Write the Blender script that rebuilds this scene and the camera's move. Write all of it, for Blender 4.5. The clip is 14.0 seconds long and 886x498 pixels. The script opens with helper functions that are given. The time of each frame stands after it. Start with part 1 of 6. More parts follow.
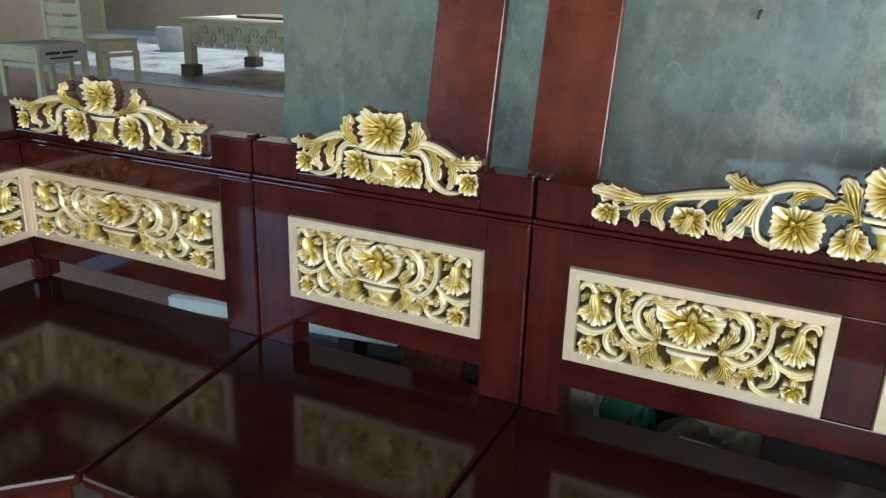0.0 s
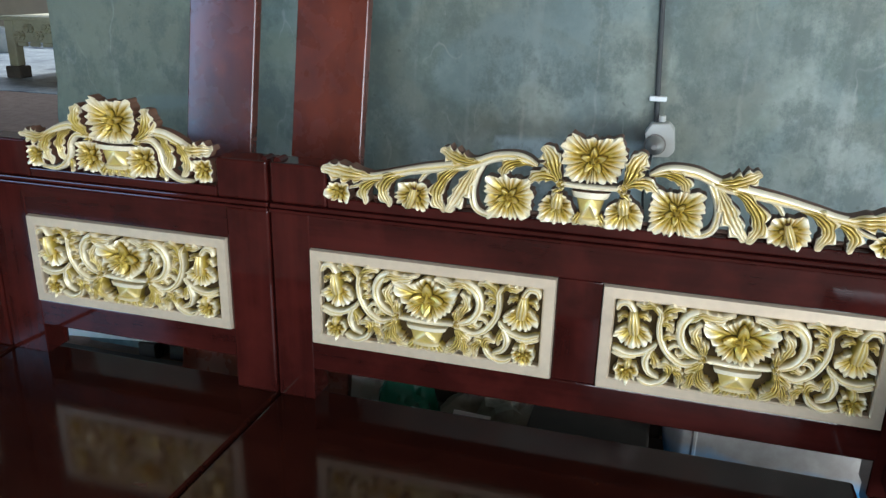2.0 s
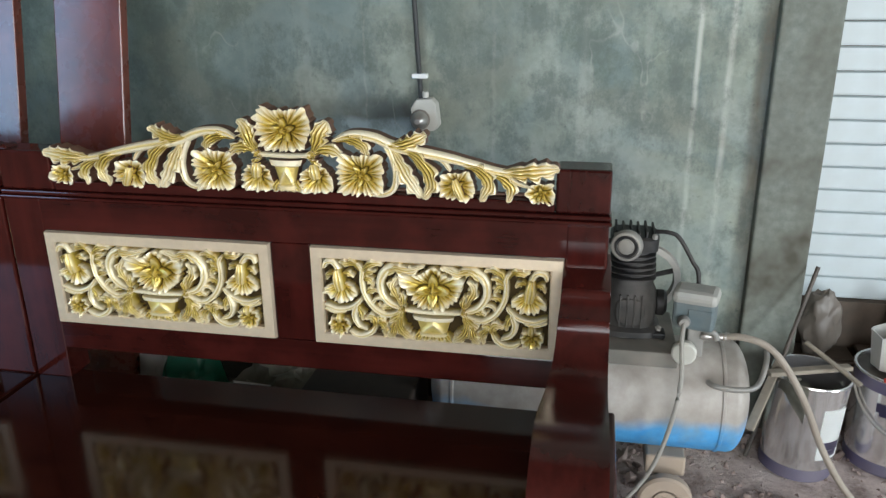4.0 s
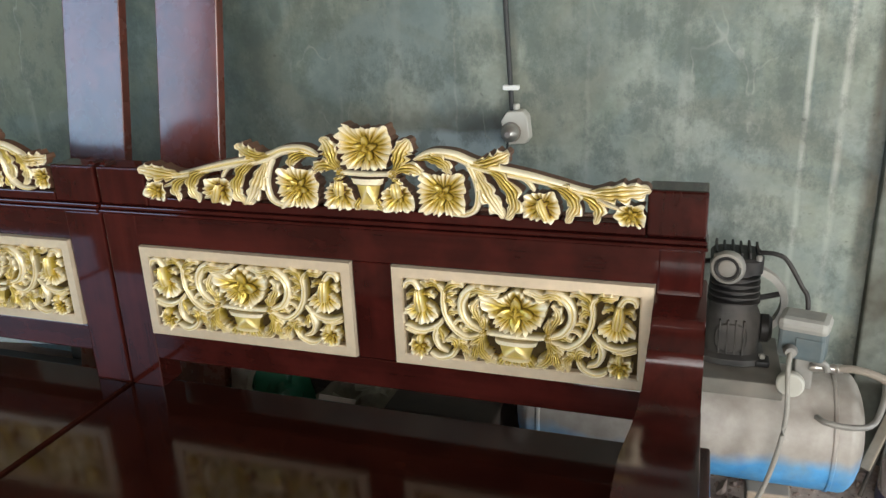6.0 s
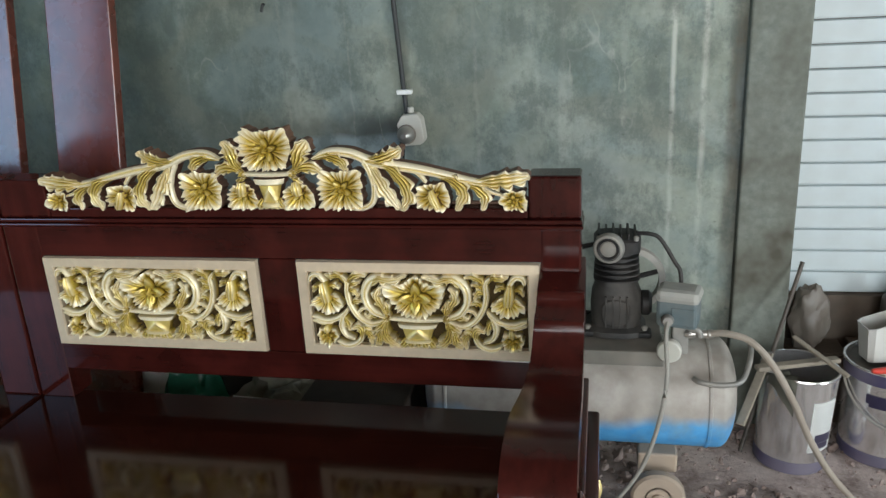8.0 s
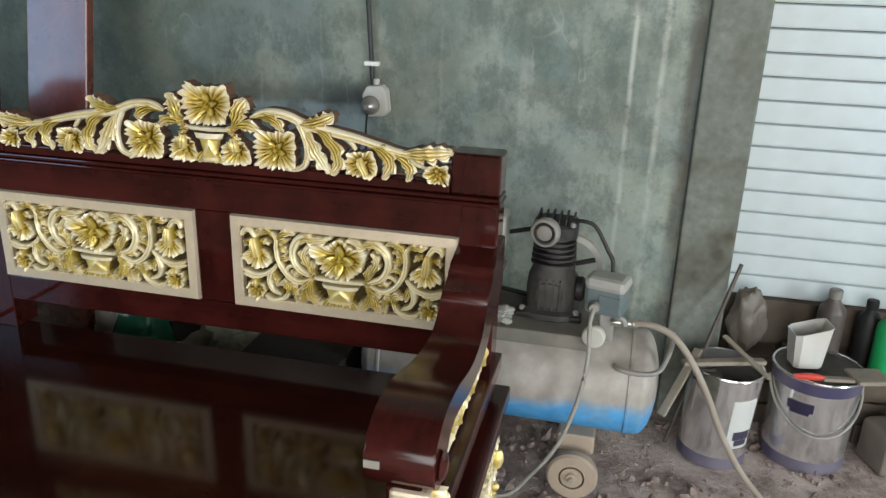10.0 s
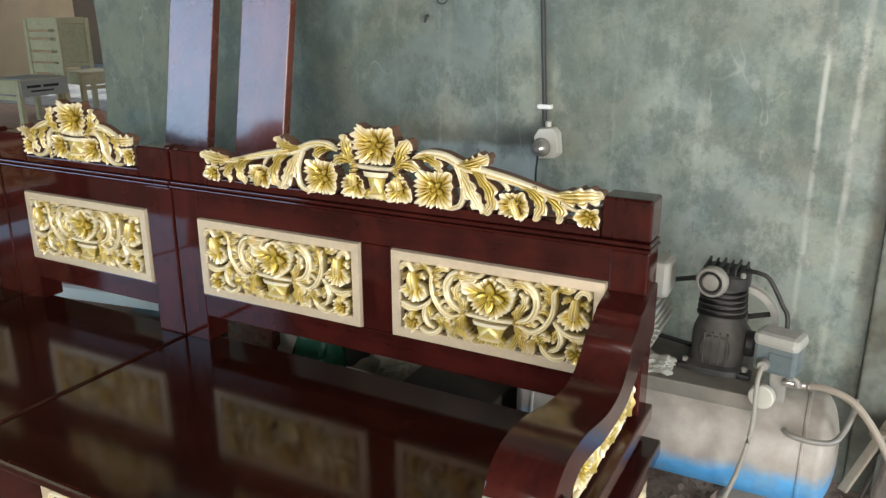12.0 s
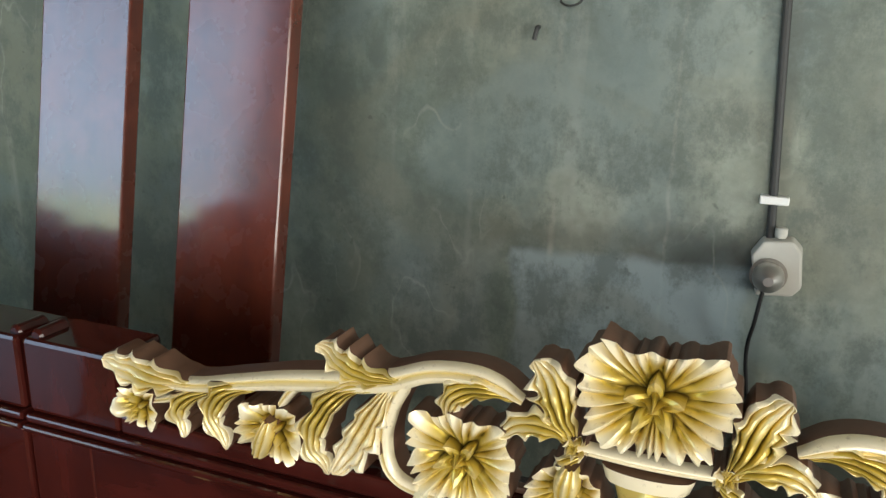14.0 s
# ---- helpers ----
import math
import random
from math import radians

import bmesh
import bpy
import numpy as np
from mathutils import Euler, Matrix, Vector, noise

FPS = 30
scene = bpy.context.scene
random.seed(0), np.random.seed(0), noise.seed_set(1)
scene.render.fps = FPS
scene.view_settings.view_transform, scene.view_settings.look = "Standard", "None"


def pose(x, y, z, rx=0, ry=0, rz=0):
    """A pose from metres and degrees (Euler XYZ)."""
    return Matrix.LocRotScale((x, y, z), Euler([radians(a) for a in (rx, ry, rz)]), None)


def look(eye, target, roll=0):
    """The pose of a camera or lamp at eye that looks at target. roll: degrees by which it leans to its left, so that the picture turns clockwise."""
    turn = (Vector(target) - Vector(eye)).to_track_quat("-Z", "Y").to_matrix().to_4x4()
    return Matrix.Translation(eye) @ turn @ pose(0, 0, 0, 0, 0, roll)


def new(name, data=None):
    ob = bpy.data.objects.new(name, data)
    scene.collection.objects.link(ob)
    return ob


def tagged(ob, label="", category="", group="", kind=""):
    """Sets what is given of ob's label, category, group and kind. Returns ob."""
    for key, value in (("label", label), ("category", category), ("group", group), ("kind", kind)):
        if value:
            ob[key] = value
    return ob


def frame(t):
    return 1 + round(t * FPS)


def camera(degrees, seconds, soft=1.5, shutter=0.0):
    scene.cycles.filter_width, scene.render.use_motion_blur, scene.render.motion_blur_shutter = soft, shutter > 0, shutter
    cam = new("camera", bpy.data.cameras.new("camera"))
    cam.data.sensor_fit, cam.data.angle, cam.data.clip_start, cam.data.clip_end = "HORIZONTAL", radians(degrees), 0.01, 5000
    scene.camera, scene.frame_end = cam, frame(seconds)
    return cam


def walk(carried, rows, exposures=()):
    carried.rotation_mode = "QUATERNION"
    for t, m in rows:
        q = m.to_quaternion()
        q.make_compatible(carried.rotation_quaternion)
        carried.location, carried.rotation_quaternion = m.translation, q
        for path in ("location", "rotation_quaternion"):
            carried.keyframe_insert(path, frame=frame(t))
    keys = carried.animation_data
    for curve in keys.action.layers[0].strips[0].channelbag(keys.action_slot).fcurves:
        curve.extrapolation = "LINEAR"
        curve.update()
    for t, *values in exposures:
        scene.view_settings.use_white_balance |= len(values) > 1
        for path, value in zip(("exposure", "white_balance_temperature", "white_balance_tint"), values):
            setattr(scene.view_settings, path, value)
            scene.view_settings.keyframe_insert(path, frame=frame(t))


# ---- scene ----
cam = camera(59.3, 14.0, soft=1.4)
PATH = [
    (0, (0.0, 0.05, 1.352), (-0.801, 1.763, 0.702), 1.9),
    (0.5, (0.082, 0.058, 1.333), (-0.461, 1.873, 0.691), 2.2),
    (1, (0.143, 0.071, 1.328), (-0.252, 1.922, 0.68), 1.2),
    (1.5, (0.192, 0.111, 1.336), (-0.183, 1.967, 0.691), 0.6),
    (2, (0.28, 0.161, 1.329), (-0.24, 1.978, 0.675), 1.3),
    (2.5, (0.365, 0.167, 1.317), (-0.197, 1.974, 0.672), 0.2),
    (3, (0.513, 0.08, 1.288), (0.047, 1.908, 0.622), -0.9),
    (3.2, (0.596, 0.085, 1.285), (0.235, 1.936, 0.618), -0.5),
    (5.3, (0.799, 0.227, 1.351), (0.383, 2.072, 0.701), -1.5),
    (5.5, (0.782, 0.223, 1.351), (0.301, 2.052, 0.7), -1.8),
    (6, (0.772, 0.21, 1.322), (0.157, 2.0, 0.675), -2.3),
    (6.5, (0.867, 0.174, 1.293), (0.252, 1.964, 0.648), -1.8),
    (7, (0.915, 0.119, 1.28), (0.296, 1.902, 0.62), -2.1),
    (7.5, (0.883, 0.121, 1.287), (0.264, 1.908, 0.637), -2.9),
    (8, (0.827, 0.105, 1.313), (0.429, 1.962, 0.685), -3.2),
    (8.2, (0.811, 0.092, 1.314), (0.606, 1.973, 0.665), -3.0),
    (10.3, (1.029, 0.079, 1.308), (0.562, 1.901, 0.627), 2.2),
    (10.5, (1.026, 0.086, 1.303), (0.488, 1.888, 0.622), 1.2),
    (11, (1.089, 0.087, 1.322), (0.294, 1.794, 0.646), 0.1),
    (11.5, (1.193, 0.071, 1.327), (0.298, 1.752, 0.715), 0.0),
    (12, (1.118, 0.095, 1.319), (0.214, 1.781, 0.733), -0.2),
    (12.5, (0.882, 0.283, 1.331), (0.116, 2.051, 0.795), -1.5),
    (13, (0.74, 0.566, 1.289), (0.175, 2.407, 0.749), -1.3),
    (13.2, (0.659, 0.708, 1.305), (0.121, 2.558, 0.767), -0.5),
    (13.5, (0.541, 0.853, 1.33), (-0.051, 2.69, 0.807), -0.6),
    (14, (0.205, 1.012, 1.288), (-0.508, 2.803, 0.757), 1.1),
]
EXPOSURE = [(0, 0.50, 5950, 4), (1, 0.34, 5600, 5), (3, 0.34, 5700, 6), (5.5, 0.06, 6600, 9), (6, 0.31, 6600, 9), (6.5, 0.27, 6500, 8), (7.5, 0.06, 6500, 8), (8.2, 0.02, 6100, 6), (10.3, 0.12, 6400, 7), (11.5, 0.46, 6650, 9), (12.5, 0.38, 6650, 8), (13, 0.05, 6550, 5), (14, 0.33, 6900, 7)]
walk(cam, [(t, look(eye, target, roll)) for t, eye, target, roll in PATH], EXPOSURE)

# ---- light ----
G = -0.02            # ground level
SOFA_Y = 1.56        # front face of the sofa back
WALL_Y = 2.41        # face of the back wall
ROOF_Z = 4.7         # underside of the roof

world = bpy.data.worlds.new("world")
scene.world = world
world.use_nodes = True
wn, wl = world.node_tree.nodes, world.node_tree.links
sky = wn.new("ShaderNodeTexSky")
sky.sky_type = "NISHITA"
sky.sun_disc = False
sky.sun_elevation, sky.sun_rotation = radians(58), radians(-25)
wl.new(sky.outputs[0], wn["Background"].inputs[0])
wn["Background"].inputs[1].default_value = 0.1

sun_data = bpy.data.lights.new("sun", "SUN")
sun_data.energy, sun_data.angle, sun_data.color = 3.5, radians(0.5), (1.0, 0.95, 0.88)
sun = new("sun", sun_data)
sun.matrix_world = look((-4.2, 9.0, 16.0), (0, 0, 0))


def opening_lamp(name, centre, target, wide, high, watts, colour):
    """Daylight that enters by an open side of the workshop."""
    d = bpy.data.lights.new(name, "AREA")
    d.shape, d.size, d.size_y, d.energy, d.color = "RECTANGLE", wide, high, watts, colour
    ob = new(name, d)
    ob.matrix_world = look(centre, target)
    return ob


opening_lamp("skylight_left", (-8.70, -4.45, 3.02), (-8.70, 0, 3.02), 6.7, 2.86, 270, (0.44, 0.68, 1.0))
opening_lamp("garden_left", (-8.70, -4.45, 0.92), (-8.70, 0, 0.92), 6.7, 1.32, 100, (0.72, 1.0, 0.72))
opening_lamp("daylight_back", (-8.0, 12.9, 4.78), (-8.0, 12.7, 0.0), 10.0, 3.2, 340, (0.86, 0.93, 1.0))
opening_lamp("daylight_side", (4.96, -0.30, 1.15), (0, -0.30, 1.15), 1.1, 1.5, 140, (0.93, 0.98, 1.0))
opening_lamp("daylight_right", (2.2, -4.45, 1.90), (2.2, 0, 1.90), 4.8, 3.3, 300, (1.0, 0.98, 0.95))


# ---- materials ----
def material(name):
    m = bpy.data.materials.new(name)
    m.use_nodes = True
    n = m.node_tree.nodes
    return m, n, m.node_tree.links, n["Principled BSDF"]


def coords(n, l, scale=(1, 1, 1), source="Object"):
    c = n.new("ShaderNodeTexCoord")
    mp = n.new("ShaderNodeMapping")
    mp.inputs["Scale"].default_value = scale
    l.new(c.outputs[source], mp.inputs[0])
    return mp.outputs[0]


def world_coords(n, l, scale=(1, 1, 1)):
    c = n.new("ShaderNodeNewGeometry")
    mp = n.new("ShaderNodeMapping")
    mp.inputs["Scale"].default_value = scale
    l.new(c.outputs["Position"], mp.inputs[0])
    return mp.outputs[0]


def noise_of(n, l, vec, scale, detail=4.0, rough=0.55):
    t = n.new("ShaderNodeTexNoise")
    t.inputs["Scale"].default_value, t.inputs["Detail"].default_value, t.inputs["Roughness"].default_value = scale, detail, rough
    l.new(vec, t.inputs["Vector"])
    return t.outputs["Fac"]


def ramp(n, l, fac, stops):
    r = n.new("ShaderNodeValToRGB")
    e = r.color_ramp.elements
    while len(e) < len(stops):
        e.new(0.5)
    for k, (p, c) in enumerate(stops):
        e[k].position, e[k].color = p, (*c, 1)
    l.new(fac, r.inputs[0])
    return r.outputs["Color"]


def mix(n, l, fac, a, b, kind="MIX"):
    m = n.new("ShaderNodeMix")
    m.data_type, m.blend_type = "RGBA", kind
    for sock, v in ((0, fac), (6, a), (7, b)):
        if isinstance(v, (int, float)):
            m.inputs[sock].default_value = v
        elif isinstance(v, tuple):
            m.inputs[sock].default_value = (*v, 1)
        else:
            l.new(v, m.inputs[sock])
    return m.outputs[2]


def bump(n, l, p, height, strength, distance=0.01):
    b = n.new("ShaderNodeBump")
    b.inputs["Strength"].default_value, b.inputs["Distance"].default_value = strength, distance
    l.new(height, b.inputs["Height"])
    l.new(b.outputs[0], p.inputs["Normal"])


def lin(n, l, fac, lo, hi):
    r = n.new("ShaderNodeMapRange")
    r.inputs["To Min"].default_value, r.inputs["To Max"].default_value = lo, hi
    l.new(fac, r.inputs["Value"])
    return r.outputs[0]


def plain(name, colour, rough=0.6, metal=0.0, grain=30.0, vary=0.25, dust=None, dust_amount=0.0, bumpy=0.15):
    """A surface of one colour, with fine grain, blotches and a coat of dust where asked for."""
    m, n, l, p = material(name)
    v = coords(n, l)
    f1, f2 = noise_of(n, l, v, grain, 5), noise_of(n, l, v, grain / 6, 3)
    dark = tuple(c * (1 - vary) for c in colour)
    light = tuple(min(1, c * (1 + vary * 0.6)) for c in colour)
    col = mix(n, l, 0.5, ramp(n, l, f1, [(0.3, dark), (0.7, light)]), ramp(n, l, f2, [(0.3, dark), (0.7, light)]))
    if dust:
        col = mix(n, l, ramp(n, l, f2, [(0.5 - dust_amount * 0.4, (0, 0, 0)), (0.9 - dust_amount * 0.4, (1, 1, 1))]), col, dust)
    l.new(col, p.inputs["Base Color"])
    l.new(lin(n, l, f2, rough * 0.8, min(1, rough * 1.2)), p.inputs["Roughness"])
    p.inputs["Metallic"].default_value = metal
    bump(n, l, p, f1, bumpy, 0.004)
    return m


def lacquer(name, deep, warm, axis, rough=0.1, coat=0.4, dull=0.05):
    """Mahogany under glossy lacquer; the grain runs along the axis."""
    m, n, l, p = material(name)
    s = [26.0, 26.0, 26.0]
    s[axis] = 1.6
    v = world_coords(n, l, tuple(s))
    f = noise_of(n, l, v, 1.0, 6, 0.6)
    big = noise_of(n, l, world_coords(n, l), 3.0, 2)
    col = ramp(n, l, f, [(0.25, deep), (0.75, warm)])
    col = mix(n, l, lin(n, l, ramp(n, l, big, [(0.36, (0, 0, 0)), (0.66, (1, 1, 1))]), 0.0, 0.62), col, tuple(c * 0.55 for c in deep))
    col = mix(n, l, lin(n, l, ramp(n, l, noise_of(n, l, world_coords(n, l), 11.0, 4, 0.6), [(0.45, (0, 0, 0)), (0.70, (1, 1, 1))]), 0.0, 0.40), col, tuple(c * 1.25 for c in warm))
    l.new(col, p.inputs["Base Color"])
    l.new(lin(n, l, noise_of(n, l, world_coords(n, l), 14.0, 4), rough * 0.75, rough * 1.5), p.inputs["Roughness"])
    p.inputs["IOR"].default_value = 1.5
    p.inputs["Specular IOR Level"].default_value = 0.36 if coat else 0.30
    p.inputs["Coat Weight"].default_value, p.inputs["Coat Roughness"].default_value = coat, dull
    bump(n, l, p, noise_of(n, l, world_coords(n, l), 55.0, 2), 0.02, 0.002)
    return m


def gilt(name, gold, pale):
    """Dark brown in the grooves, gold paint in the hollows, champagne paint on the rims of the carving."""
    m, n, l, p = material(name)
    a = n.new("ShaderNodeAttribute")
    a.attribute_name = "rim"
    f = noise_of(n, l, coords(n, l), 45.0, 3)
    fleck = noise_of(n, l, coords(n, l), 190.0, 3, 0.6)
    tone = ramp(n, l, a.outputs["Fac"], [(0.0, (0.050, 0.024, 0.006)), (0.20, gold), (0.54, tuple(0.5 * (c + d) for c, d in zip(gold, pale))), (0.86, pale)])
    tone = mix(n, l, lin(n, l, f, 0.0, 0.28), tone, tuple(c * 0.7 for c in gold))
    tone = mix(n, l, lin(n, l, ramp(n, l, fleck, [(0.60, (0, 0, 0)), (0.74, (1, 1, 1))]), 0.0, 0.35), tone, (0.20, 0.115, 0.030))
    l.new(tone, p.inputs["Base Color"])
    l.new(lin(n, l, a.outputs["Fac"], 0.50, 0.20), p.inputs["Metallic"])
    l.new(lin(n, l, f, 0.26, 0.42), p.inputs["Roughness"])
    bump(n, l, p, mix(n, l, 0.5, f, fleck), 0.10, 0.002)
    return m


LACQUER_X = lacquer("mahogany_along", (0.020, 0.0044, 0.0038), (0.062, 0.0110, 0.0084), 0, 0.060, 0.08, 0.03)
LACQUER_Y = lacquer("mahogany_across", (0.020, 0.0044, 0.0038), (0.062, 0.0110, 0.0084), 1, 0.17, 0.2, 0.18)
LACQUER_Z = lacquer("mahogany_upright", (0.020, 0.0044, 0.0038), (0.062, 0.0110, 0.0084), 2, 0.060, 0.08, 0.03)
PLANK = lacquer("mahogany_plank", (0.09, 0.019, 0.011), (0.17, 0.037, 0.019), 2, 0.24, 0.60, 0.12)
PLANK.node_tree.nodes["Principled BSDF"].inputs["Coat IOR"].default_value = 1.68
SEAT = lacquer("mahogany_seat", (0.022, 0.0056, 0.0040), (0.042, 0.0105, 0.0064), 0, 0.10, 0.0)
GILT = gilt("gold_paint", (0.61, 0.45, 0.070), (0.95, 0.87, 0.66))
FRAME = plain("champagne_paint", (0.68, 0.56, 0.405), 0.33, 0.32, 60, 0.12, bumpy=0.05)
RAWBACK = plain("dark_backing", (0.050, 0.034, 0.014), 0.95, 0, 40, 0.4)
RAWBACK.node_tree.nodes["Principled BSDF"].inputs["Specular IOR Level"].default_value = 0.1
CARVED_SIDE = plain("brown_carved_edge", (0.125, 0.062, 0.036), 0.55, 0, 50, 0.3)


def wall_material():
    m, n, l, p = material("stained_cement")
    w = world_coords(n, l)
    big, mid, fine = noise_of(n, l, w, 1.3, 4, 0.6), noise_of(n, l, w, 5.5, 6, 0.65), noise_of(n, l, w, 38.0, 6, 0.7)
    warp = n.new("ShaderNodeTexNoise")
    warp.inputs["Scale"].default_value, warp.inputs["Detail"].default_value, warp.inputs["Distortion"].default_value = 1.7, 6.0, 1.2
    l.new(world_coords(n, l, (1, 1, 0.75)), warp.inputs["Vector"])
    col = ramp(n, l, big, [(0.38, (0.150, 0.190, 0.165)), (0.50, (0.245, 0.282, 0.245)), (0.62, (0.370, 0.395, 0.345))])
    hue = noise_of(n, l, world_coords(n, l, (1.3, 1.0, 0.75)), 3.4, 6, 0.66)
    col = mix(n, l, lin(n, l, ramp(n, l, hue, [(0.40, (1, 1, 1)), (0.50, (0, 0, 0))]), 0, 0.62), col, (0.175, 0.228, 0.232))
    col = mix(n, l, lin(n, l, ramp(n, l, hue, [(0.52, (0, 0, 0)), (0.63, (1, 1, 1))]), 0, 0.36), col, (0.265, 0.280, 0.220))
    col = mix(n, l, lin(n, l, ramp(n, l, warp.outputs["Fac"], [(0.36, (1, 1, 1)), (0.50, (0, 0, 0))]), 0, 0.75), col, (0.120, 0.145, 0.132))
    col = mix(n, l, lin(n, l, ramp(n, l, warp.outputs["Fac"], [(0.55, (0, 0, 0)), (0.68, (1, 1, 1))]), 0, 0.55), col, (0.40, 0.42, 0.385))
    col = mix(n, l, lin(n, l, ramp(n, l, mid, [(0.38, (1, 1, 1)), (0.47, (0, 0, 0))]), 0, 0.62), col, (0.118, 0.145, 0.130))
    col = mix(n, l, lin(n, l, ramp(n, l, mid, [(0.53, (0, 0, 0)), (0.64, (1, 1, 1))]), 0, 0.34), col, (0.40, 0.43, 0.39))
    col = mix(n, l, 0.20, col, ramp(n, l, fine, [(0.3, (0.12, 0.13, 0.12)), (0.7, (0.80, 0.82, 0.78))]), "OVERLAY")
    # pale trickles that ran down the wall
    run = noise_of(n, l, world_coords(n, l, (9.0, 1.0, 0.28)), 1.0, 3, 0.5)
    thin = ramp(n, l, run, [(0.655, (0, 0, 0)), (0.70, (1, 1, 1)), (0.76, (0, 0, 0))])
    col = mix(n, l, lin(n, l, thin, 0, 0.42), col, (0.52, 0.52, 0.47))
    # single trickles and a crack, each at its place along the wall
    geo = n.new("ShaderNodeNewGeometry")
    sep = n.new("ShaderNodeSeparateXYZ")
    l.new(geo.outputs["Position"], sep.inputs[0])
    wob = noise_of(n, l, world_coords(n, l, (0.0, 0.0, 5.0)), 1.0, 4, 0.6)
    for x, wide, sway, amount, colour in ((-0.133, 0.008, 0.03, 0.75, (0.46, 0.46, 0.41)), (0.075, 0.005, 0.06, 0.8, (0.60, 0.58, 0.50)), (0.885, 0.016, 0.02, 0.4, (0.50, 0.50, 0.46)),
                                          (1.020, 0.010, 0.02, 0.75, (0.58, 0.58, 0.53)), (1.105, 0.012, 0.02, 0.7, (0.56, 0.55, 0.50)), (0.46, 0.008, 0.05, 0.35, (0.44, 0.44, 0.40)),
                                          (-0.30, 0.009, 0.05, 0.35, (0.42, 0.44, 0.40)), (0.245, 0.022, 0.0, 0.55, (0.09, 0.10, 0.095)), (1.195, 0.030, 0.01, 0.8, (0.105, 0.080, 0.050))):
        sway_node = n.new("ShaderNodeMath")
        sway_node.operation = "MULTIPLY_ADD"
        l.new(wob, sway_node.inputs[0])
        sway_node.inputs[1].default_value, sway_node.inputs[2].default_value = -sway, sway / 2 - x
        off = n.new("ShaderNodeMath")
        off.operation = "ADD"
        l.new(sep.outputs["X"], off.inputs[0])
        l.new(sway_node.outputs[0], off.inputs[1])
        far = n.new("ShaderNodeMath")
        far.operation = "ABSOLUTE"
        l.new(off.outputs[0], far.inputs[0])
        near = n.new("ShaderNodeMapRange")
        near.inputs["From Min"].default_value, near.inputs["From Max"].default_value = wide * 0.25, wide
        near.inputs["To Min"].default_value, near.inputs["To Max"].default_value = amount, 0.0
        l.new(far.outputs[0], near.inputs["Value"])
        patchy = n.new("ShaderNodeMath")
        patchy.operation = "MULTIPLY"
        l.new(near.outputs[0], patchy.inputs[0])
        l.new(ramp(n, l, noise_of(n, l, world_coords(n, l, (8.0, 1.0, 3.0)), 1.0, 4), [(0.36, (0, 0, 0)), (0.58, (1, 1, 1))]), patchy.inputs[1])
        col = mix(n, l, patchy.outputs[0], col, colour)
    # patched plaster, damp and the socket's painted shadow (z 0.925), each with its own outline
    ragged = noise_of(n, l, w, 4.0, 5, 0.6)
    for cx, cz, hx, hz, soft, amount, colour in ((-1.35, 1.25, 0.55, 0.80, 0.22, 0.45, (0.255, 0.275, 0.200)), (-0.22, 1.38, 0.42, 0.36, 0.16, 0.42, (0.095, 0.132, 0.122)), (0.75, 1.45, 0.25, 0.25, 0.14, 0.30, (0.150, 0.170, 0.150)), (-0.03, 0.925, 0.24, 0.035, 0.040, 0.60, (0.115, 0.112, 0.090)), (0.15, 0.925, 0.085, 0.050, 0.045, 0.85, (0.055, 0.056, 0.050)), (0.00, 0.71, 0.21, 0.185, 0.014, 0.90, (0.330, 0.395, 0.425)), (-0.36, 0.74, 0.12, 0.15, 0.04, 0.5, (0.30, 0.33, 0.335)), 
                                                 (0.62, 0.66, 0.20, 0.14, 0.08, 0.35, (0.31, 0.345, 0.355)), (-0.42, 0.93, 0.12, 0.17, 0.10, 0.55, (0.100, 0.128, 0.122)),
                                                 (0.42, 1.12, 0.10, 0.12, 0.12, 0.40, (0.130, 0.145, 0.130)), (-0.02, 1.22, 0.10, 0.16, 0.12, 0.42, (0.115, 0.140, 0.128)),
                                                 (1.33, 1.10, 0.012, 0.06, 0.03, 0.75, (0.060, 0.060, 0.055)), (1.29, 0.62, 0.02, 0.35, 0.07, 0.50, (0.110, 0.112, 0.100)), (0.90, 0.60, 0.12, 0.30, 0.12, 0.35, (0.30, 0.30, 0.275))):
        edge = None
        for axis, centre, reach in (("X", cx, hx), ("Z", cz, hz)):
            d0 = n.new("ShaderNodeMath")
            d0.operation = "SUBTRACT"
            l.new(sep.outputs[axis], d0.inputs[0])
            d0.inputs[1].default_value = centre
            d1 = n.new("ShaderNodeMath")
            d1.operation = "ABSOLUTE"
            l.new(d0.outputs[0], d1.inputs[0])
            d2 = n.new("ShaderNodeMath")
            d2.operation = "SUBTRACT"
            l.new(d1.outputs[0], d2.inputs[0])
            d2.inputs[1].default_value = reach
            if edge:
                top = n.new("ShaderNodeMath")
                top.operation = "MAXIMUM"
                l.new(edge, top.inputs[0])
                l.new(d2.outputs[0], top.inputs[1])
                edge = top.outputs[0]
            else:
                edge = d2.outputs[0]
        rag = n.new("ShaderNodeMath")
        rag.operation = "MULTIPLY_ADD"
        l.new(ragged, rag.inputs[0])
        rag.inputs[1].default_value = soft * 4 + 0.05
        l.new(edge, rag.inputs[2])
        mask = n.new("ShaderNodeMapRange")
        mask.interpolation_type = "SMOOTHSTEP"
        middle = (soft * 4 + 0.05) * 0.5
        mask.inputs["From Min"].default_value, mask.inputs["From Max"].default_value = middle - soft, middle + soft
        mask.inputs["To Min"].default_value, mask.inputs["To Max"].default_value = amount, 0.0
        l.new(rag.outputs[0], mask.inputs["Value"])
